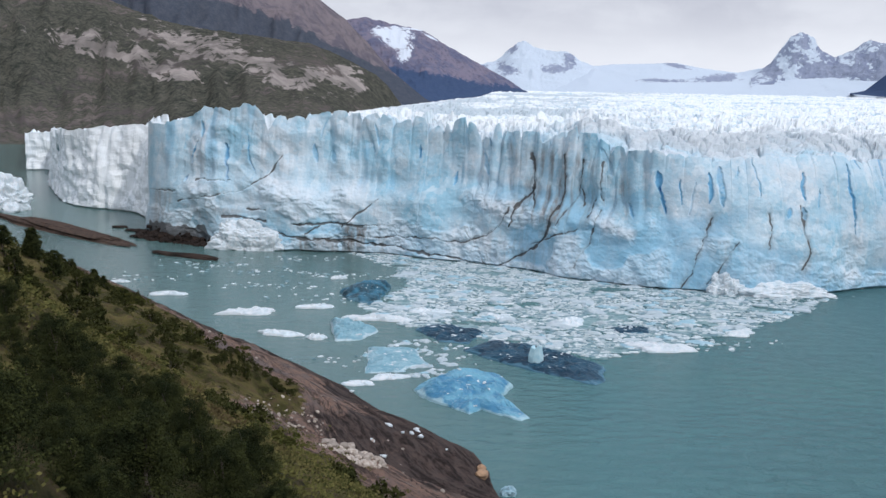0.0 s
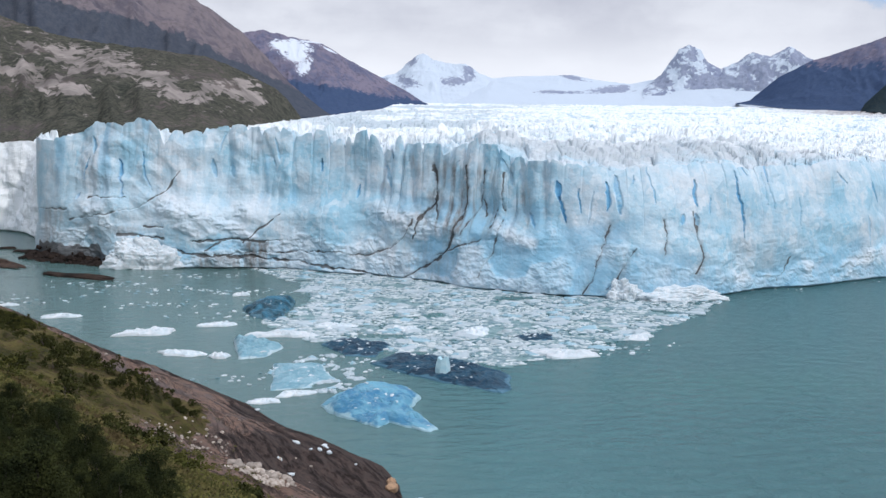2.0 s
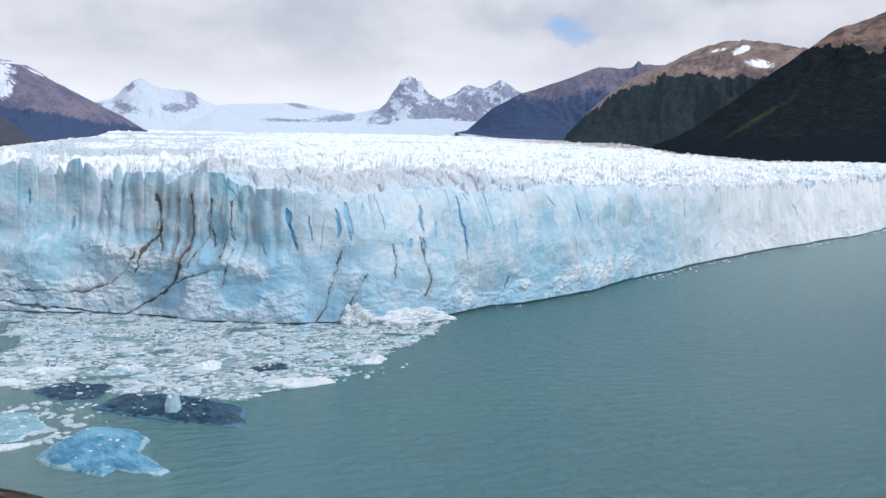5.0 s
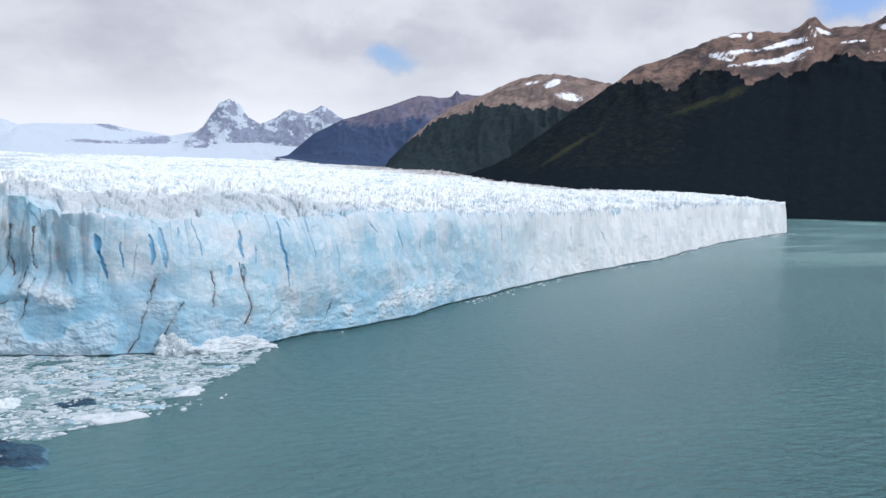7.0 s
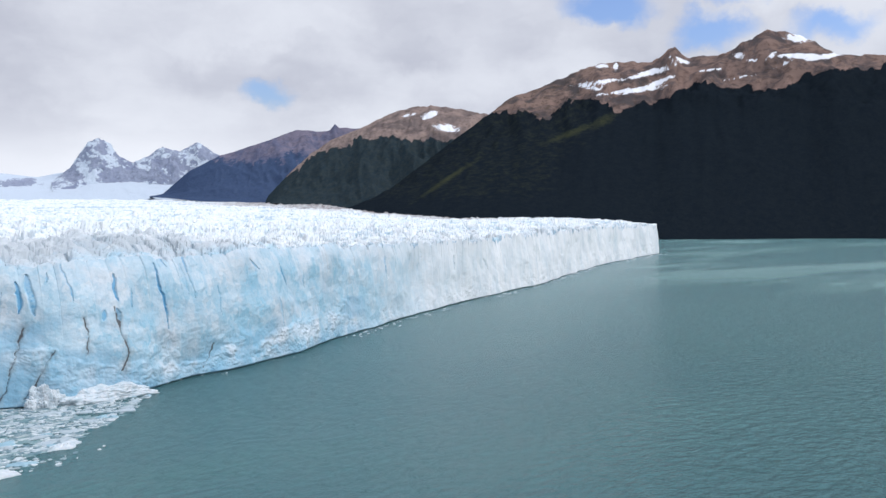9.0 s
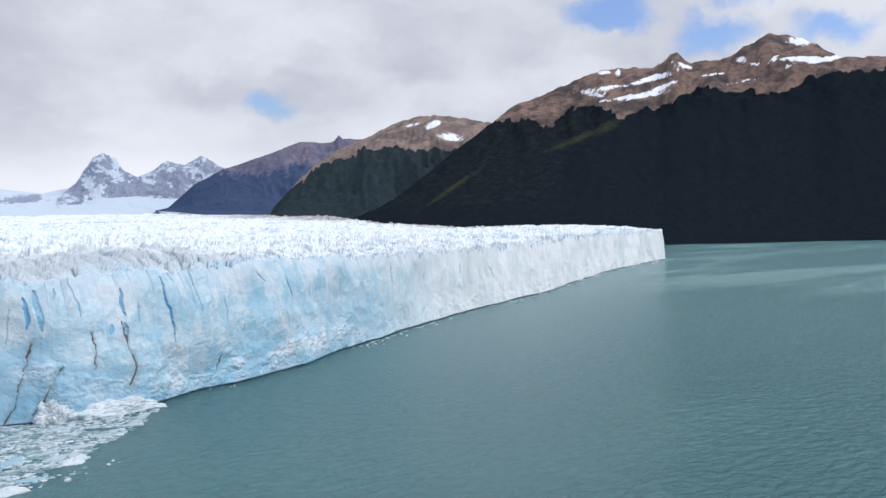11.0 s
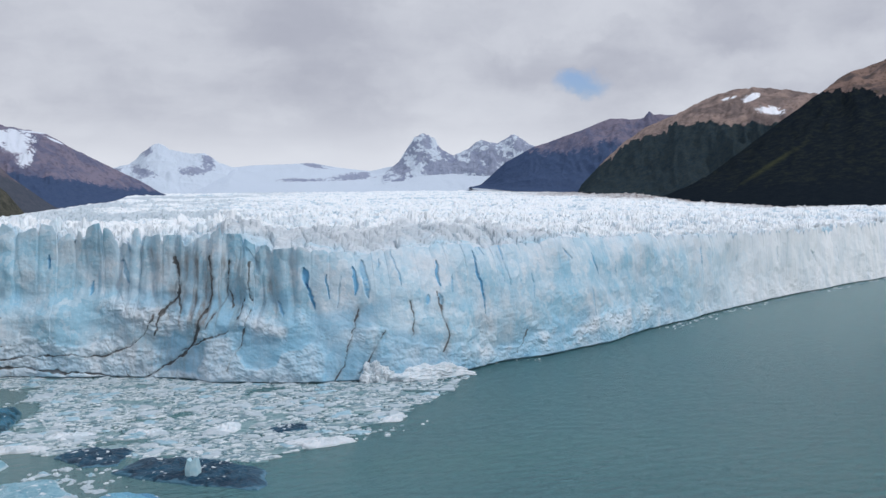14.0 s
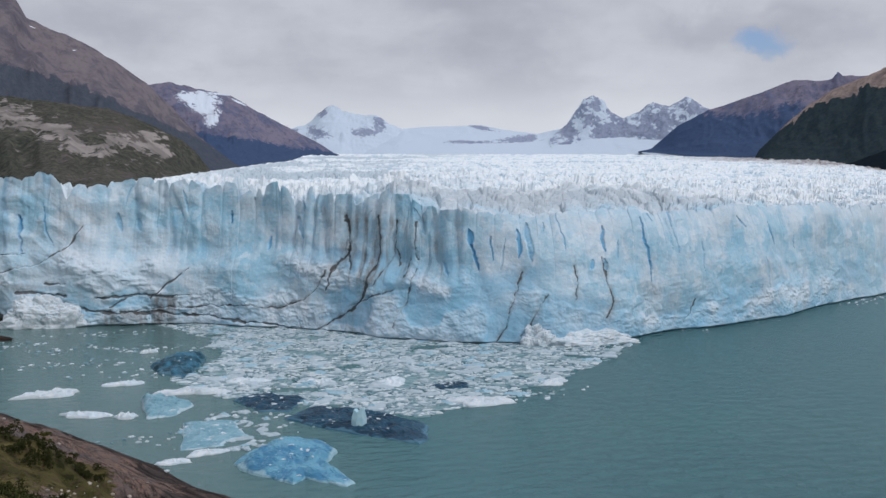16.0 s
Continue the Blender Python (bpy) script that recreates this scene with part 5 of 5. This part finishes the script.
for k in range(64):
    a, q = jumble.uniform(0, 6.28), math.sqrt(jumble.random())
    size = jumble.choice((0.6, 0.8, 1.0, 1.3, 1.8, 2.6))
    berg("ice_floe", "small broken ice floe among blue icebergs", -7 + 17 * q * math.cos(a), 256 + 21 * q * math.sin(a), size, size * jumble.uniform(0.5, 0.9), jumble.uniform(0.25, 0.6), jumble.uniform(0, 180), jumble.choice((FLOE, FLOE_GREY, FLOE_BLUE, FLOE_GREY)), 300 + k, 0.3, 0.5, 12, "ice floe", group="broken floes")

# brash: a fan of broken ice that widens towards the foot of the cliff
BRASH = [(-48, 431), (-22, 428), (4, 414), (30, 400), (55, 376), (88, 358), (150, 352), (141, 333), (108, 300), (86, 280), (62, 264), (44, 258), (14, 276), (-10, 288), (-30, 318), (-14, 352), (-22, 392)]


def inside(x, y, ring):
    hit = False
    for (ax, ay), (bx, by) in zip(ring, ring[1:] + ring[:1]):
        if (ay > y) != (by > y) and x < (bx - ax) * (y - ay) / (by - ay) + ax:
            hit = not hit
    return hit


def brash_places(rng, count):
    out = []
    while len(out) < count:
        x, y = rng.uniform(-50, 150), rng.uniform(225, 432)
        if inside(x + 4 * noise.noise((x / 9, y / 9, 3)), y + 4 * noise.noise((x / 9, y / 9, 7)), BRASH) and noise.noise((x / 14, y / 10, 0)) > rng.uniform(-0.5, -0.1):
            out.append((x, y))
    return out


def build_brash():
    rng = random.Random(8)
    kinds = [floe_mesh("brash_floe", 1.0, 0.72, 0.5, 300 + i, 9, 0.3, 0.4) for i in range(10)]
    for k in kinds[:6]:
        k.materials.append(FLOE_GREY)
    for k in kinds[6:]:
        k.materials.append(FLOE_BLUE)
    for x, y in brash_places(rng, 300):
        ob = new("brash_floe", kinds[rng.choice((0, 1, 2, 3, 4, 5, 0, 1, 2, 3, 4, 5, 6, 7, 8, 9))])
        k = rng.choice((1.4, 1.8, 2.2, 2.8, 3.4, 4.2))
        ob.matrix_world = pose(x, y, 0, rng.uniform(-5, 5), rng.uniform(-5, 5), rng.uniform(-40, 40)) @ Matrix.Diagonal((k, k, rng.uniform(1.0, 2.2), 1))
        tagged(ob, "broken white floe in the packed brash ice", "ice floe", "brash floes")
    # the finest pieces, joined
    verts, faces = [], []
    def piece(x, y, r, h):
        n, a0, b = rng.randint(5, 7), rng.uniform(0, 6.28), len(verts)
        lean = rng.uniform(-0.2, 0.2)
        ring = [(r * rng.uniform(0.7, 1.2) * math.cos(a0 + 6.283 * i / n), 0.8 * r * rng.uniform(0.7, 1.2) * math.sin(a0 + 6.283 * i / n)) for i in range(n)]
        verts.extend((x + px, y + py, -0.1) for px, py in ring)
        verts.extend((x + px * 0.82, y + py * 0.82, h * rng.uniform(0.6, 1.2) + lean * px) for px, py in ring)
        faces.extend((b + i, b + (i + 1) % n, b + n + (i + 1) % n, b + n + i) for i in range(n))
        faces.append(tuple(b + n + i for i in range(n)))
    for x, y in brash_places(rng, 7000):
        piece(x, y, rng.choice((0.4, 0.6, 0.8, 1.0, 1.3, 1.7)), rng.uniform(0.08, 0.3))
    for _ in range(420):                    # strays in the bay beside the fan
        cx, cy = rng.choice(((-60, 350), (-85, 375), (-35, 330), (-100, 390), (-70, 410), (-120, 360), (-20, 250), (-45, 375), (-5, 425), (80, 275)))
        piece(cx + rng.gauss(0, 14), min(cy + rng.gauss(0, 4), 424), rng.choice((0.3, 0.5, 0.8, 1.2)), rng.uniform(0.1, 0.35))
    for (ax, ay, _), (bx, by, _) in zip(FRONT[21:-1], FRONT[22:]):      # a fringe of fallen ice under the far cliff
        for _ in range(70):
            t, k = rng.random(), 1 + max(0.0, ax - 300) / 500
            piece(ax + (bx - ax) * t, ay + (by - ay) * t - 3 - abs(rng.gauss(0, 3.0 * k)), rng.uniform(0.3, 1.1) * k, rng.uniform(0.1, 0.5) * k)
    for x, y, _ in FRONT[9:]:               # crumbs along the foot of the cliff
        for _ in range(10):
            piece(x + rng.gauss(0, 12), y - 5 + rng.gauss(0, 1.5), rng.uniform(0.2, 0.8), rng.uniform(0.1, 0.4))
    for _ in range(2600):                   # long thin shards
        x, y = brash_places(rng, 1)[0]
        r = rng.uniform(0.8, 2.4)
        b, n_ = len(verts), 6
        ring = [(r * rng.uniform(0.8, 1.2) * math.cos(6.283 * i / n_), 0.3 * r * rng.uniform(0.7, 1.3) * math.sin(6.283 * i / n_)) for i in range(n_)]
        verts.extend((x + px, y + py, -0.1) for px, py in ring)
        verts.extend((x + px * 0.85, y + py * 0.85, rng.uniform(0.1, 0.4)) for px, py in ring)
        faces.extend((b + i, b + (i + 1) % n_, b + n_ + (i + 1) % n_, b + n_ + i) for i in range(n_))
        faces.append(tuple(b + n_ + i for i in range(n_)))
    # slush between the pieces, a hand's width of half-melted ice
    gx, gy = np.meshgrid(np.arange(-52, 156, 1.6), np.arange(252, 432, 1.6))
    wet = fractal(gx / 14, gy / 9, 0, 4, 401, 0.6) + 0.10
    cell = {}
    slush_v, slush_f = [], []
    for j in range(gx.shape[0] - 1):
        for i in range(gx.shape[1] - 1):
            qx, qy = float(gx[j, i]), float(gy[j, i])
            if wet[j, i] < 0 or not inside(qx + 5 * noise.noise((qx / 7, qy / 7, 3)), qy + 5 * noise.noise((qx / 7, qy / 7, 7)), BRASH):
                continue
            face = []
            for dj, di in ((0, 0), (0, 1), (1, 1), (1, 0)):
                key = (j + dj, i + di)
                if key not in cell:
                    cell[key] = len(slush_v)
                    slush_v.append((float(gx[key]) + rng.uniform(-0.6, 0.6), float(gy[key]) + rng.uniform(-0.6, 0.6), rng.uniform(0.03, 0.07)))
                face.append(cell[key])
            slush_f.append(face)
    me = bpy.data.meshes.new("ice_slush")
    me.from_pydata(slush_v, [], slush_f)
    m, n, p = material("ice_slush")
    g = n.noise(n.stretch(p, (0.6, 1.0, 1.0)), 0.5, 6.0, 0.7, 0.4)
    finish(n, n.mix(n.ramp(g, 0.38, 0.62), (0.085, 0.195, 0.205), (0.26, 0.37, 0.39)), 0.5, g, 0.6, 0.3)
    tagged(link("ice_slush", me, m), "pale half-melted slush between brash ice pieces", "slush", kind="stuff")
    me = bpy.data.meshes.new("brash_ice")
    me.from_pydata(verts, [], faces)
    m, n, p = material("brash_ice")
    isl = n.add("ShaderNodeNewGeometry").outputs["Random Per Island"]
    c = n.mix(n.ramp(isl, 0.05, 0.95), (0.12, 0.225, 0.265), (0.60, 0.66, 0.685))
    finish(n, c, 0.5, n.noise(p, 2.0, 4.0), 0.5, 0.2)
    tagged(link("brash_ice", me, m), "packed brash of small broken ice pieces", "brash ice", kind="stuff")


build_brash()


# ---- left bay: rock spit, stranded ice, debris at the snout ----
def rock_mesh(name, rx, ry, rz, seed, detail=3, rough=0.35, crumbly=False):
    bm = bmesh.new()
    bmesh.ops.create_icosphere(bm, subdivisions=detail, radius=1.0)
    for v in bm.verts:
        q = v.co + Vector((seed * 3.1, 0, 0))
        d = 1 + rough * noise.fractal(q * 1.4, 0.9, 2.1, 4) + 0.25 * rough * noise.cell(q * 2.2)
        if crumbly:
            d += 0.07 * noise.noise(q * 6) + 0.025 * noise.noise(q * 14) + 0.025 * noise.cell(q * 6)
        v.co = Vector((v.co.x * rx, v.co.y * ry, v.co.z * rz)) * d
    return bm_mesh(name, bm)


def boulder(name, label, x, y, z, rx, ry, rz, mat, seed, turn=0.0, category="boulder", group="", detail=2, rough=0.35):
    ob = link(name, rock_mesh(name, rx, ry, rz, seed, detail, rough, name == "fallen_ice" or name == "stranded_ice_block"), mat)
    ob.matrix_world = pose(x, y, z, 0, 0, turn)
    return tagged(ob, label, category, group)


boulder("rock_spit", "low dark rock spit reaching into the bay", -207, 480, 0, 70, 9, 3.0, SPIT, 3, -41, "rock", detail=5, rough=0.3)
boulder("rock_islet", "thin dark rock islet awash in the bay", -118, 408, 0, 19, 3.2, 1.6, ROCK_DARK, 5, -24, "rock", detail=4)
boulder("rock_islet", "small dark rock awash in the bay", -165, 480, 0, 6, 1.8, 1.4, ROCK_DARK, 6, -10, "rock", detail=3)
boulder("rock_islet", "small dark rock awash in the bay", -178, 492, 0, 4, 1.6, 1.2, ROCK_DARK, 7, 0, "rock", detail=3)
boulder("stranded_ice_block", "large white ice block stranded on the rock spit", -272, 556, 5, 15, 12, 14, FLOE, 9, 0, "ice block", detail=5, rough=0.4)


def build_snout_debris():
    """Dark moraine blocks and fallen ice at the foot of the snout."""
    rng = random.Random(21)
    shapes = [rock_mesh("moraine_block", 1, 0.8, 0.7, 60 + i, 2, 0.4) for i in range(5)]
    for m in shapes:
        m.materials.append(ROCK_DARK)
    for _ in range(190):
        t, out = rng.random(), rng.uniform(-2, 8)
        ob = new("moraine_block", shapes[rng.randrange(5)])
        k = rng.uniform(0.7, 2.6)
        fx, fy = -159 + 56 * t, (471 - 14 * t / 0.34 if t < 0.34 else 457 - 17 * (t - 0.34) / 0.66)
        high = max(0.0, 8 - out) * 0.75 * (0.4 + 0.6 * math.sin(math.pi * min(1, t * 1.1 + 0.1)))
        ob.matrix_world = pose(fx - 0.45 * out, fy - 0.9 * out - 1.5, rng.uniform(-0.3, 1.0) * high - 0.2, 0, 0, rng.uniform(0, 360)) @ Matrix.Diagonal((k, k, k, 1))
        tagged(ob, "dark angular moraine block at the foot of the ice", "boulder", "moraine blocks")
    for name, x, y, rx, ry, rz, seed in (("fallen_ice", -93, 434, 17, 7, 13, 31), ("fallen_ice", 134, 352, 17, 6, 5.5, 33), ("fallen_ice", 112, 353, 7, 5, 8, 36)):
        ob = boulder(name, "heap of fallen white ice against the cliff", x, y, 0, rx, ry, rz, FLOE, seed, 0, "ice heap", detail=6, rough=0.35)


build_snout_debris()


# ---- the near shore: stones, boulders, stranded ice ----
def ground_z(x, y):
    return float(hill_height(np.array([float(x)]), np.array([float(y)]))[0][0])


def build_shore_stones():
    rng = random.Random(31)
    shapes = [rock_mesh("stone", 1, 0.8, 0.65, 80 + i, 2, 0.3) for i in range(5)]
    for m in shapes:
        m.materials.append(STONE_PALE)
    white = [rock_mesh("ice_lump", 1.1, 0.7, 0.55, 90 + i, 1, 0.6) for i in range(3)]
    for m in white:
        m.materials.append(FLOE)

    def drop(shape, name, label, category, group, x, y, k):
        ob = new(name, shape)
        ob.matrix_world = pose(x, y, ground_z(x, y) + 0.25 * k, rng.uniform(-15, 15), rng.uniform(-15, 15), rng.uniform(0, 360)) @ Matrix.Diagonal((k, k, k, 1))
        tagged(ob, label, category, group)

    for _ in range(110):          # a long heap of pale stones
        t = rng.random()
        x, y = -15.6 + 7.8 * t + rng.gauss(0, 0.5), 111 + 3 * t + 13 * (rng.random() + rng.random() - 1) * math.sin(math.pi * (0.12 + 0.76 * t))
        drop(shapes[rng.randrange(5)], "stone", "pale granite stone in a heap on the shore rock", "stone", "stone heap", x, y, rng.choice((0.2, 0.28, 0.36, 0.48, 0.66, 0.85)))
    for _ in range(90):
        t = rng.random()
        x, y = -30 + 9 * t + rng.gauss(0, 1.4), 141 + 8 * t + rng.gauss(0, 7)
        drop(shapes[rng.randrange(5)], "stone", "pale stone scattered along the heath edge", "stone", "scattered stones", x, y, rng.uniform(0.12, 0.42))
    for _ in range(40):
        y = rng.uniform(90, 260)
        x = 14 - 0.62 * (y - 160) - rng.uniform(18, 40)
        drop(shapes[rng.randrange(5)], "stone", "pale stone scattered along the heath edge", "stone", "scattered stones", x, y, rng.uniform(0.12, 0.45))
    for x, y, k in ((-10.1, 174.1, 0.75), (-12.5, 160.8, 0.5), (-7.4, 172, 0.55), (-5.6, 176, 0.65), (-5.0, 184, 0.6), (-4.6, 180, 0.7), (-3.8, 175.4, 0.85), (-10.1, 155.2, 0.6), (-22.6, 221, 0.7), (1.5, 172, 0.35)):
        drop(white[rng.randrange(3)], "ice_lump", "small white ice lump stranded on dark rock", "ice lump", "stranded ice lumps", x, y, k)
    for x, y, k, m in ((8.3, 168.2, 1.25, STONE_WARM), (8.5, 172.2, 1.0, STONE_WARM)):
        ob = boulder("shore_boulder", "ochre boulder at the waterline", x, y, ground_z(x, y) + 0.5, k, k * 0.85, k * 0.85, m, int(k * 100), 30, detail=3, rough=0.25)
    boulder("ice_growler", "small clear ice growler beside the rocks", 13.5, 163.7, 0.2, 1.6, 1.2, 1.5, FLOE_BLUE, 77, 10, "ice growler", detail=3, rough=0.5)


build_shore_stones()


# ---- trees, shrubs and grass on the hillside ----
def leaf_cloud(name, rng, clumps, per, leaf, spread):
    """A crown of many small leaves set in clumps with gaps between."""
    pts, tris = [], []
    for cx, cy, cz, cr in clumps:
        for _ in range(per):
            d = Vector((rng.gauss(0, 1), rng.gauss(0, 1), rng.gauss(0, 0.75)))
            d = d.normalized() * cr * rng.uniform(0.45, 1.05)
            c = Vector((cx, cy, cz)) + d
            u = Vector((rng.uniform(-1, 1), rng.uniform(-1, 1), rng.uniform(-0.5, 0.7))).normalized() * leaf * rng.uniform(0.6, 1.3)
            q = u.orthogonal().normalized()
            q.rotate(Matrix.Rotation(rng.uniform(0, 6.28), 3, u))
            q = q * leaf * 0.32
            b = len(pts)
            pts.extend((c - u * 0.5, c + q, c + u * 0.5, c - q))
            tris.append((b, b + 1, b + 2, b + 3))
    me = bpy.data.meshes.new(name)
    me.from_pydata(pts, [], tris)
    return me


def tube(name, path, r0, r1, sides=7):
    bm = bmesh.new()
    rings = []
    for i, c in enumerate(path):
        r = r0 + (r1 - r0) * i / (len(path) - 1)
        rings.append([bm.verts.new((c[0] + r * math.cos(6.283 * k / sides), c[1] + r * math.sin(6.283 * k / sides), c[2])) for k in range(sides)])
    for a, b in zip(rings[:-1], rings[1:]):
        for k in range(sides):
            bm.faces.new((a[k], a[(k + 1) % sides], b[(k + 1) % sides], b[k]))
    return bm_mesh(name, bm, True)


def tree(name, label, seed, tall, wide, clumps, per, leaf, mat, taper=0.8):
    rng = random.Random(seed)
    ob = thing(name, label, "tree" if name == "beech_tree" else "shrub")
    top = [(0.06 * tall * math.sin(i * 1.3 + seed), 0.05 * tall * math.cos(i * 1.7 + seed), tall * 0.85 * i / 5 - 0.15) for i in range(6)]
    link("trunk", tube("trunk", top, 0.035 * tall, 0.008 * tall), BARK, ob)
    places = []
    for k in range(clumps):
        h = rng.uniform(0.12, 0.98)
        a = rng.uniform(0, 6.28)
        q = wide * (1 - taper * h) * math.sqrt(rng.random())
        places.append((q * math.cos(a), q * math.sin(a), tall * h, wide * rng.uniform(0.2, 0.36) * (1.1 - 0.5 * h)))
    for cx, cy, cz, cr in places[:5]:
        base = min(cz * 0.6, tall * 0.6)
        link("limb", tube("limb", [(0, 0, base), (cx * 0.5, cy * 0.5, base * 0.5 + cz * 0.5), (cx, cy, cz)], 0.014 * tall, 0.004 * tall, 5), BARK, ob)
    link("crown", leaf_cloud("crown", rng, places, per, leaf, wide), mat, ob)
    return ob


def plant_hillside():
    rng = random.Random(12)
    big = [tree("beech_tree", "dense dark green southern beech bush on the hillside", 50 + i, 2.6, 1.7, 60, 190, 0.085, LEAF, 0.55) for i in range(2)]
    mid = [tree("beech_tree", "dark green wind-bent beech tree on the slope", 60 + i, 5.0, 2.2, 34, 60, 0.36, LEAF if i else LEAF_MID, 0.8) for i in range(2)]
    low = [tree("shrub", "low olive-green heath shrub", 70 + i, 1.0, 0.9, 14, 40, 0.16, LEAF_OLIVE, 0.4) for i in range(2)]
    low += [tree("shrub", "low dark green heath shrub", 80 + i, 1.1, 0.9, 14, 40, 0.16, LEAF_MID, 0.4) for i in range(2)]

    def put(ob, x, y, k, first=False):
        m = pose(x, y, ground_z(x, y) - 0.1, 0, 0, rng.uniform(0, 360)) @ Matrix.Diagonal((k, k, k * rng.uniform(0.85, 1.15), 1))
        if first:
            ob.matrix_basis = m
            return ob
        return copy_thing(ob, m)

    used = set()

    def grow(kinds, x, y, k):
        ob = rng.choice(kinds)
        put(ob, x, y, k, ob.name not in used)
        used.add(ob.name)

    # the thicket close below the lookout
    stand = [(-4.4, 6.6), (-3.0, 8.2), (-2.4, 11.5), (-2.8, 15.5), (-4.2, 20), (-6.8, 26), (-10.5, 31.5), (-14, 34), (-17, 35), (-16, 29), (-8.5, 12)]
    n, kept = 0, []
    while n < 108:
        x, y = rng.uniform(-17, -2.2), 6.5 + 28.5 * rng.random() ** 1.3
        if not inside(x, y, stand) or any(math.hypot(x - a, y - b) < 0.48 + 0.02 * y for a, b in kept):
            continue
        kept.append((x, y))
        grow(big, x, y, rng.uniform(0.42, 0.72) * (0.75 if y < 11 else 1.0))
        n += 1
    # darker stand lower down the slope
    for x, y, k in ((-69, 140, 1.0), (-65, 135, 0.95), (-61, 131, 0.9), (-64, 146, 1.1), (-58, 138, 0.9), (-70, 152, 1.1), (-55, 133, 0.7), (-60, 150, 1.0), (-74, 160, 1.1), (-66, 160, 1.0), (-57, 146, 0.8),
                    (-97, 232, 1.15), (-101, 236, 0.9), (-92, 226, 0.8), (-118, 300, 0.75), (-112, 287, 0.8), (-108, 276, 0.85), (-103, 262, 0.9), (-98, 250, 0.85), (-92, 240, 0.8), (-86, 225, 0.8), (-80, 212, 0.8), (-76, 205, 0.7), (-70, 196, 0.6)):
        grow(mid, x, y, k)
    for _ in range(9):
        t = rng.random()
        x, y = -50 - 50 * t + rng.gauss(0, 3), 102 + 140 * t + rng.gauss(0, 6)
        grow(mid, x, y, rng.uniform(0.4, 0.85))
    n = 0
    while n < 330:
        y = rng.uniform(12, 300)
        x = rng.uniform(-130, 5)
        if x < -0.6 * y - 12:
            continue
        d = float(shore_distance(np.array([x]), np.array([y]))[0])
        edge = float(heath_edge(x, y))
        if d < edge + 2 or d > 116 or (x * x + y * y) < 2000 or noise.noise((x / 18, y / 18, 5)) < rng.uniform(-0.5, 0.2):
            continue
        grow(low, x, y, rng.uniform(0.5, 1.5) * (1.0 if y < 80 else 1.35))
        n += 1
    # the tongue of heath that runs down the shore rock carries dark shrubs
    for _ in range(46):
        x, y = rng.gauss(-34, 7), rng.gauss(156, 6)
        if float(shore_distance(np.array([x]), np.array([y]))[0]) > float(heath_edge(x, y)) + 1:
            grow(low[2:], x, y, rng.uniform(0.6, 1.3))
    # heath cushions and grass
    n, spots = 0, []
    while n < 15000:
        y = rng.uniform(5, 270) if n % 4 == 0 else 5 + 120 * rng.random() ** 1.6
        x = rng.uniform(-105, 8)
        inland = (x - 18) * -0.788 + (y - 161) * -0.616
        if x < -0.6 * y - 8 or inland < float(heath_edge(x, y)) + rng.gauss(0, 5) or inland > 120 or math.hypot(x, y) < 5 or (inside(x, y, stand) and y < 18):
            continue
        n += 1
        spots.append((x, y))
    P = np.array(spots)
    zz = hill_height(P[:, 0], P[:, 1])[0]
    verts, faces = [], []
    for (x, y), z in zip(spots, zz):
        far = min(1.0, math.hypot(x, y) / 60)
        r, leaf = rng.uniform(0.2, 0.45) + 0.45 * far * rng.random(), 0.022 + 0.19 * far
        for _ in range(int(16 + 30 * max(0.0, 1 - 2.2 * far))):
            a, q = rng.uniform(0, 6.28), rng.random() ** 0.5
            c = Vector((x + r * q * math.cos(a), y + r * q * math.sin(a), z + r * 0.55 * (1 - q * q) * rng.uniform(0.3, 1.0)))
            u = Vector((rng.uniform(-1, 1), rng.uniform(-1, 1), rng.uniform(0.0, 0.8))).normalized() * leaf * rng.uniform(0.7, 1.5)
            o = u.orthogonal().normalized() * leaf * 0.4
            b = len(verts)
            verts.extend((c - u * 0.5, c + o, c + u * 0.5, c - o))
            faces.append((b, b + 1, b + 2, b + 3))
    me = bpy.data.meshes.new("heath_cushions")
    me.from_pydata(verts, [], faces)
    m, nn, p = material("heath_cushions")
    isl = nn.add("ShaderNodeNewGeometry").outputs["Random Per Island"]
    c = nn.mix(isl, (0.030, 0.038, 0.012), (0.130, 0.118, 0.042))
    c = nn.mix(nn.math("MULTIPLY", nn.ramp(nn.noise(p, 0.07, 4.0), 0.45, 0.62), 0.7), c, (0.115, 0.112, 0.036))
    c = nn.mix(nn.math("MULTIPLY", nn.ramp(nn.noise(p, 0.045, 5.0), 0.54, 0.66), 0.7), c, (0.075, 0.048, 0.030))
    finish(nn, c, 0.95, **{"Specular IOR Level": 0.08})
    tagged(link("heath_cushions", me, m), "cushions of olive and straw-coloured heath", "grass", kind="stuff")


plant_hillside()
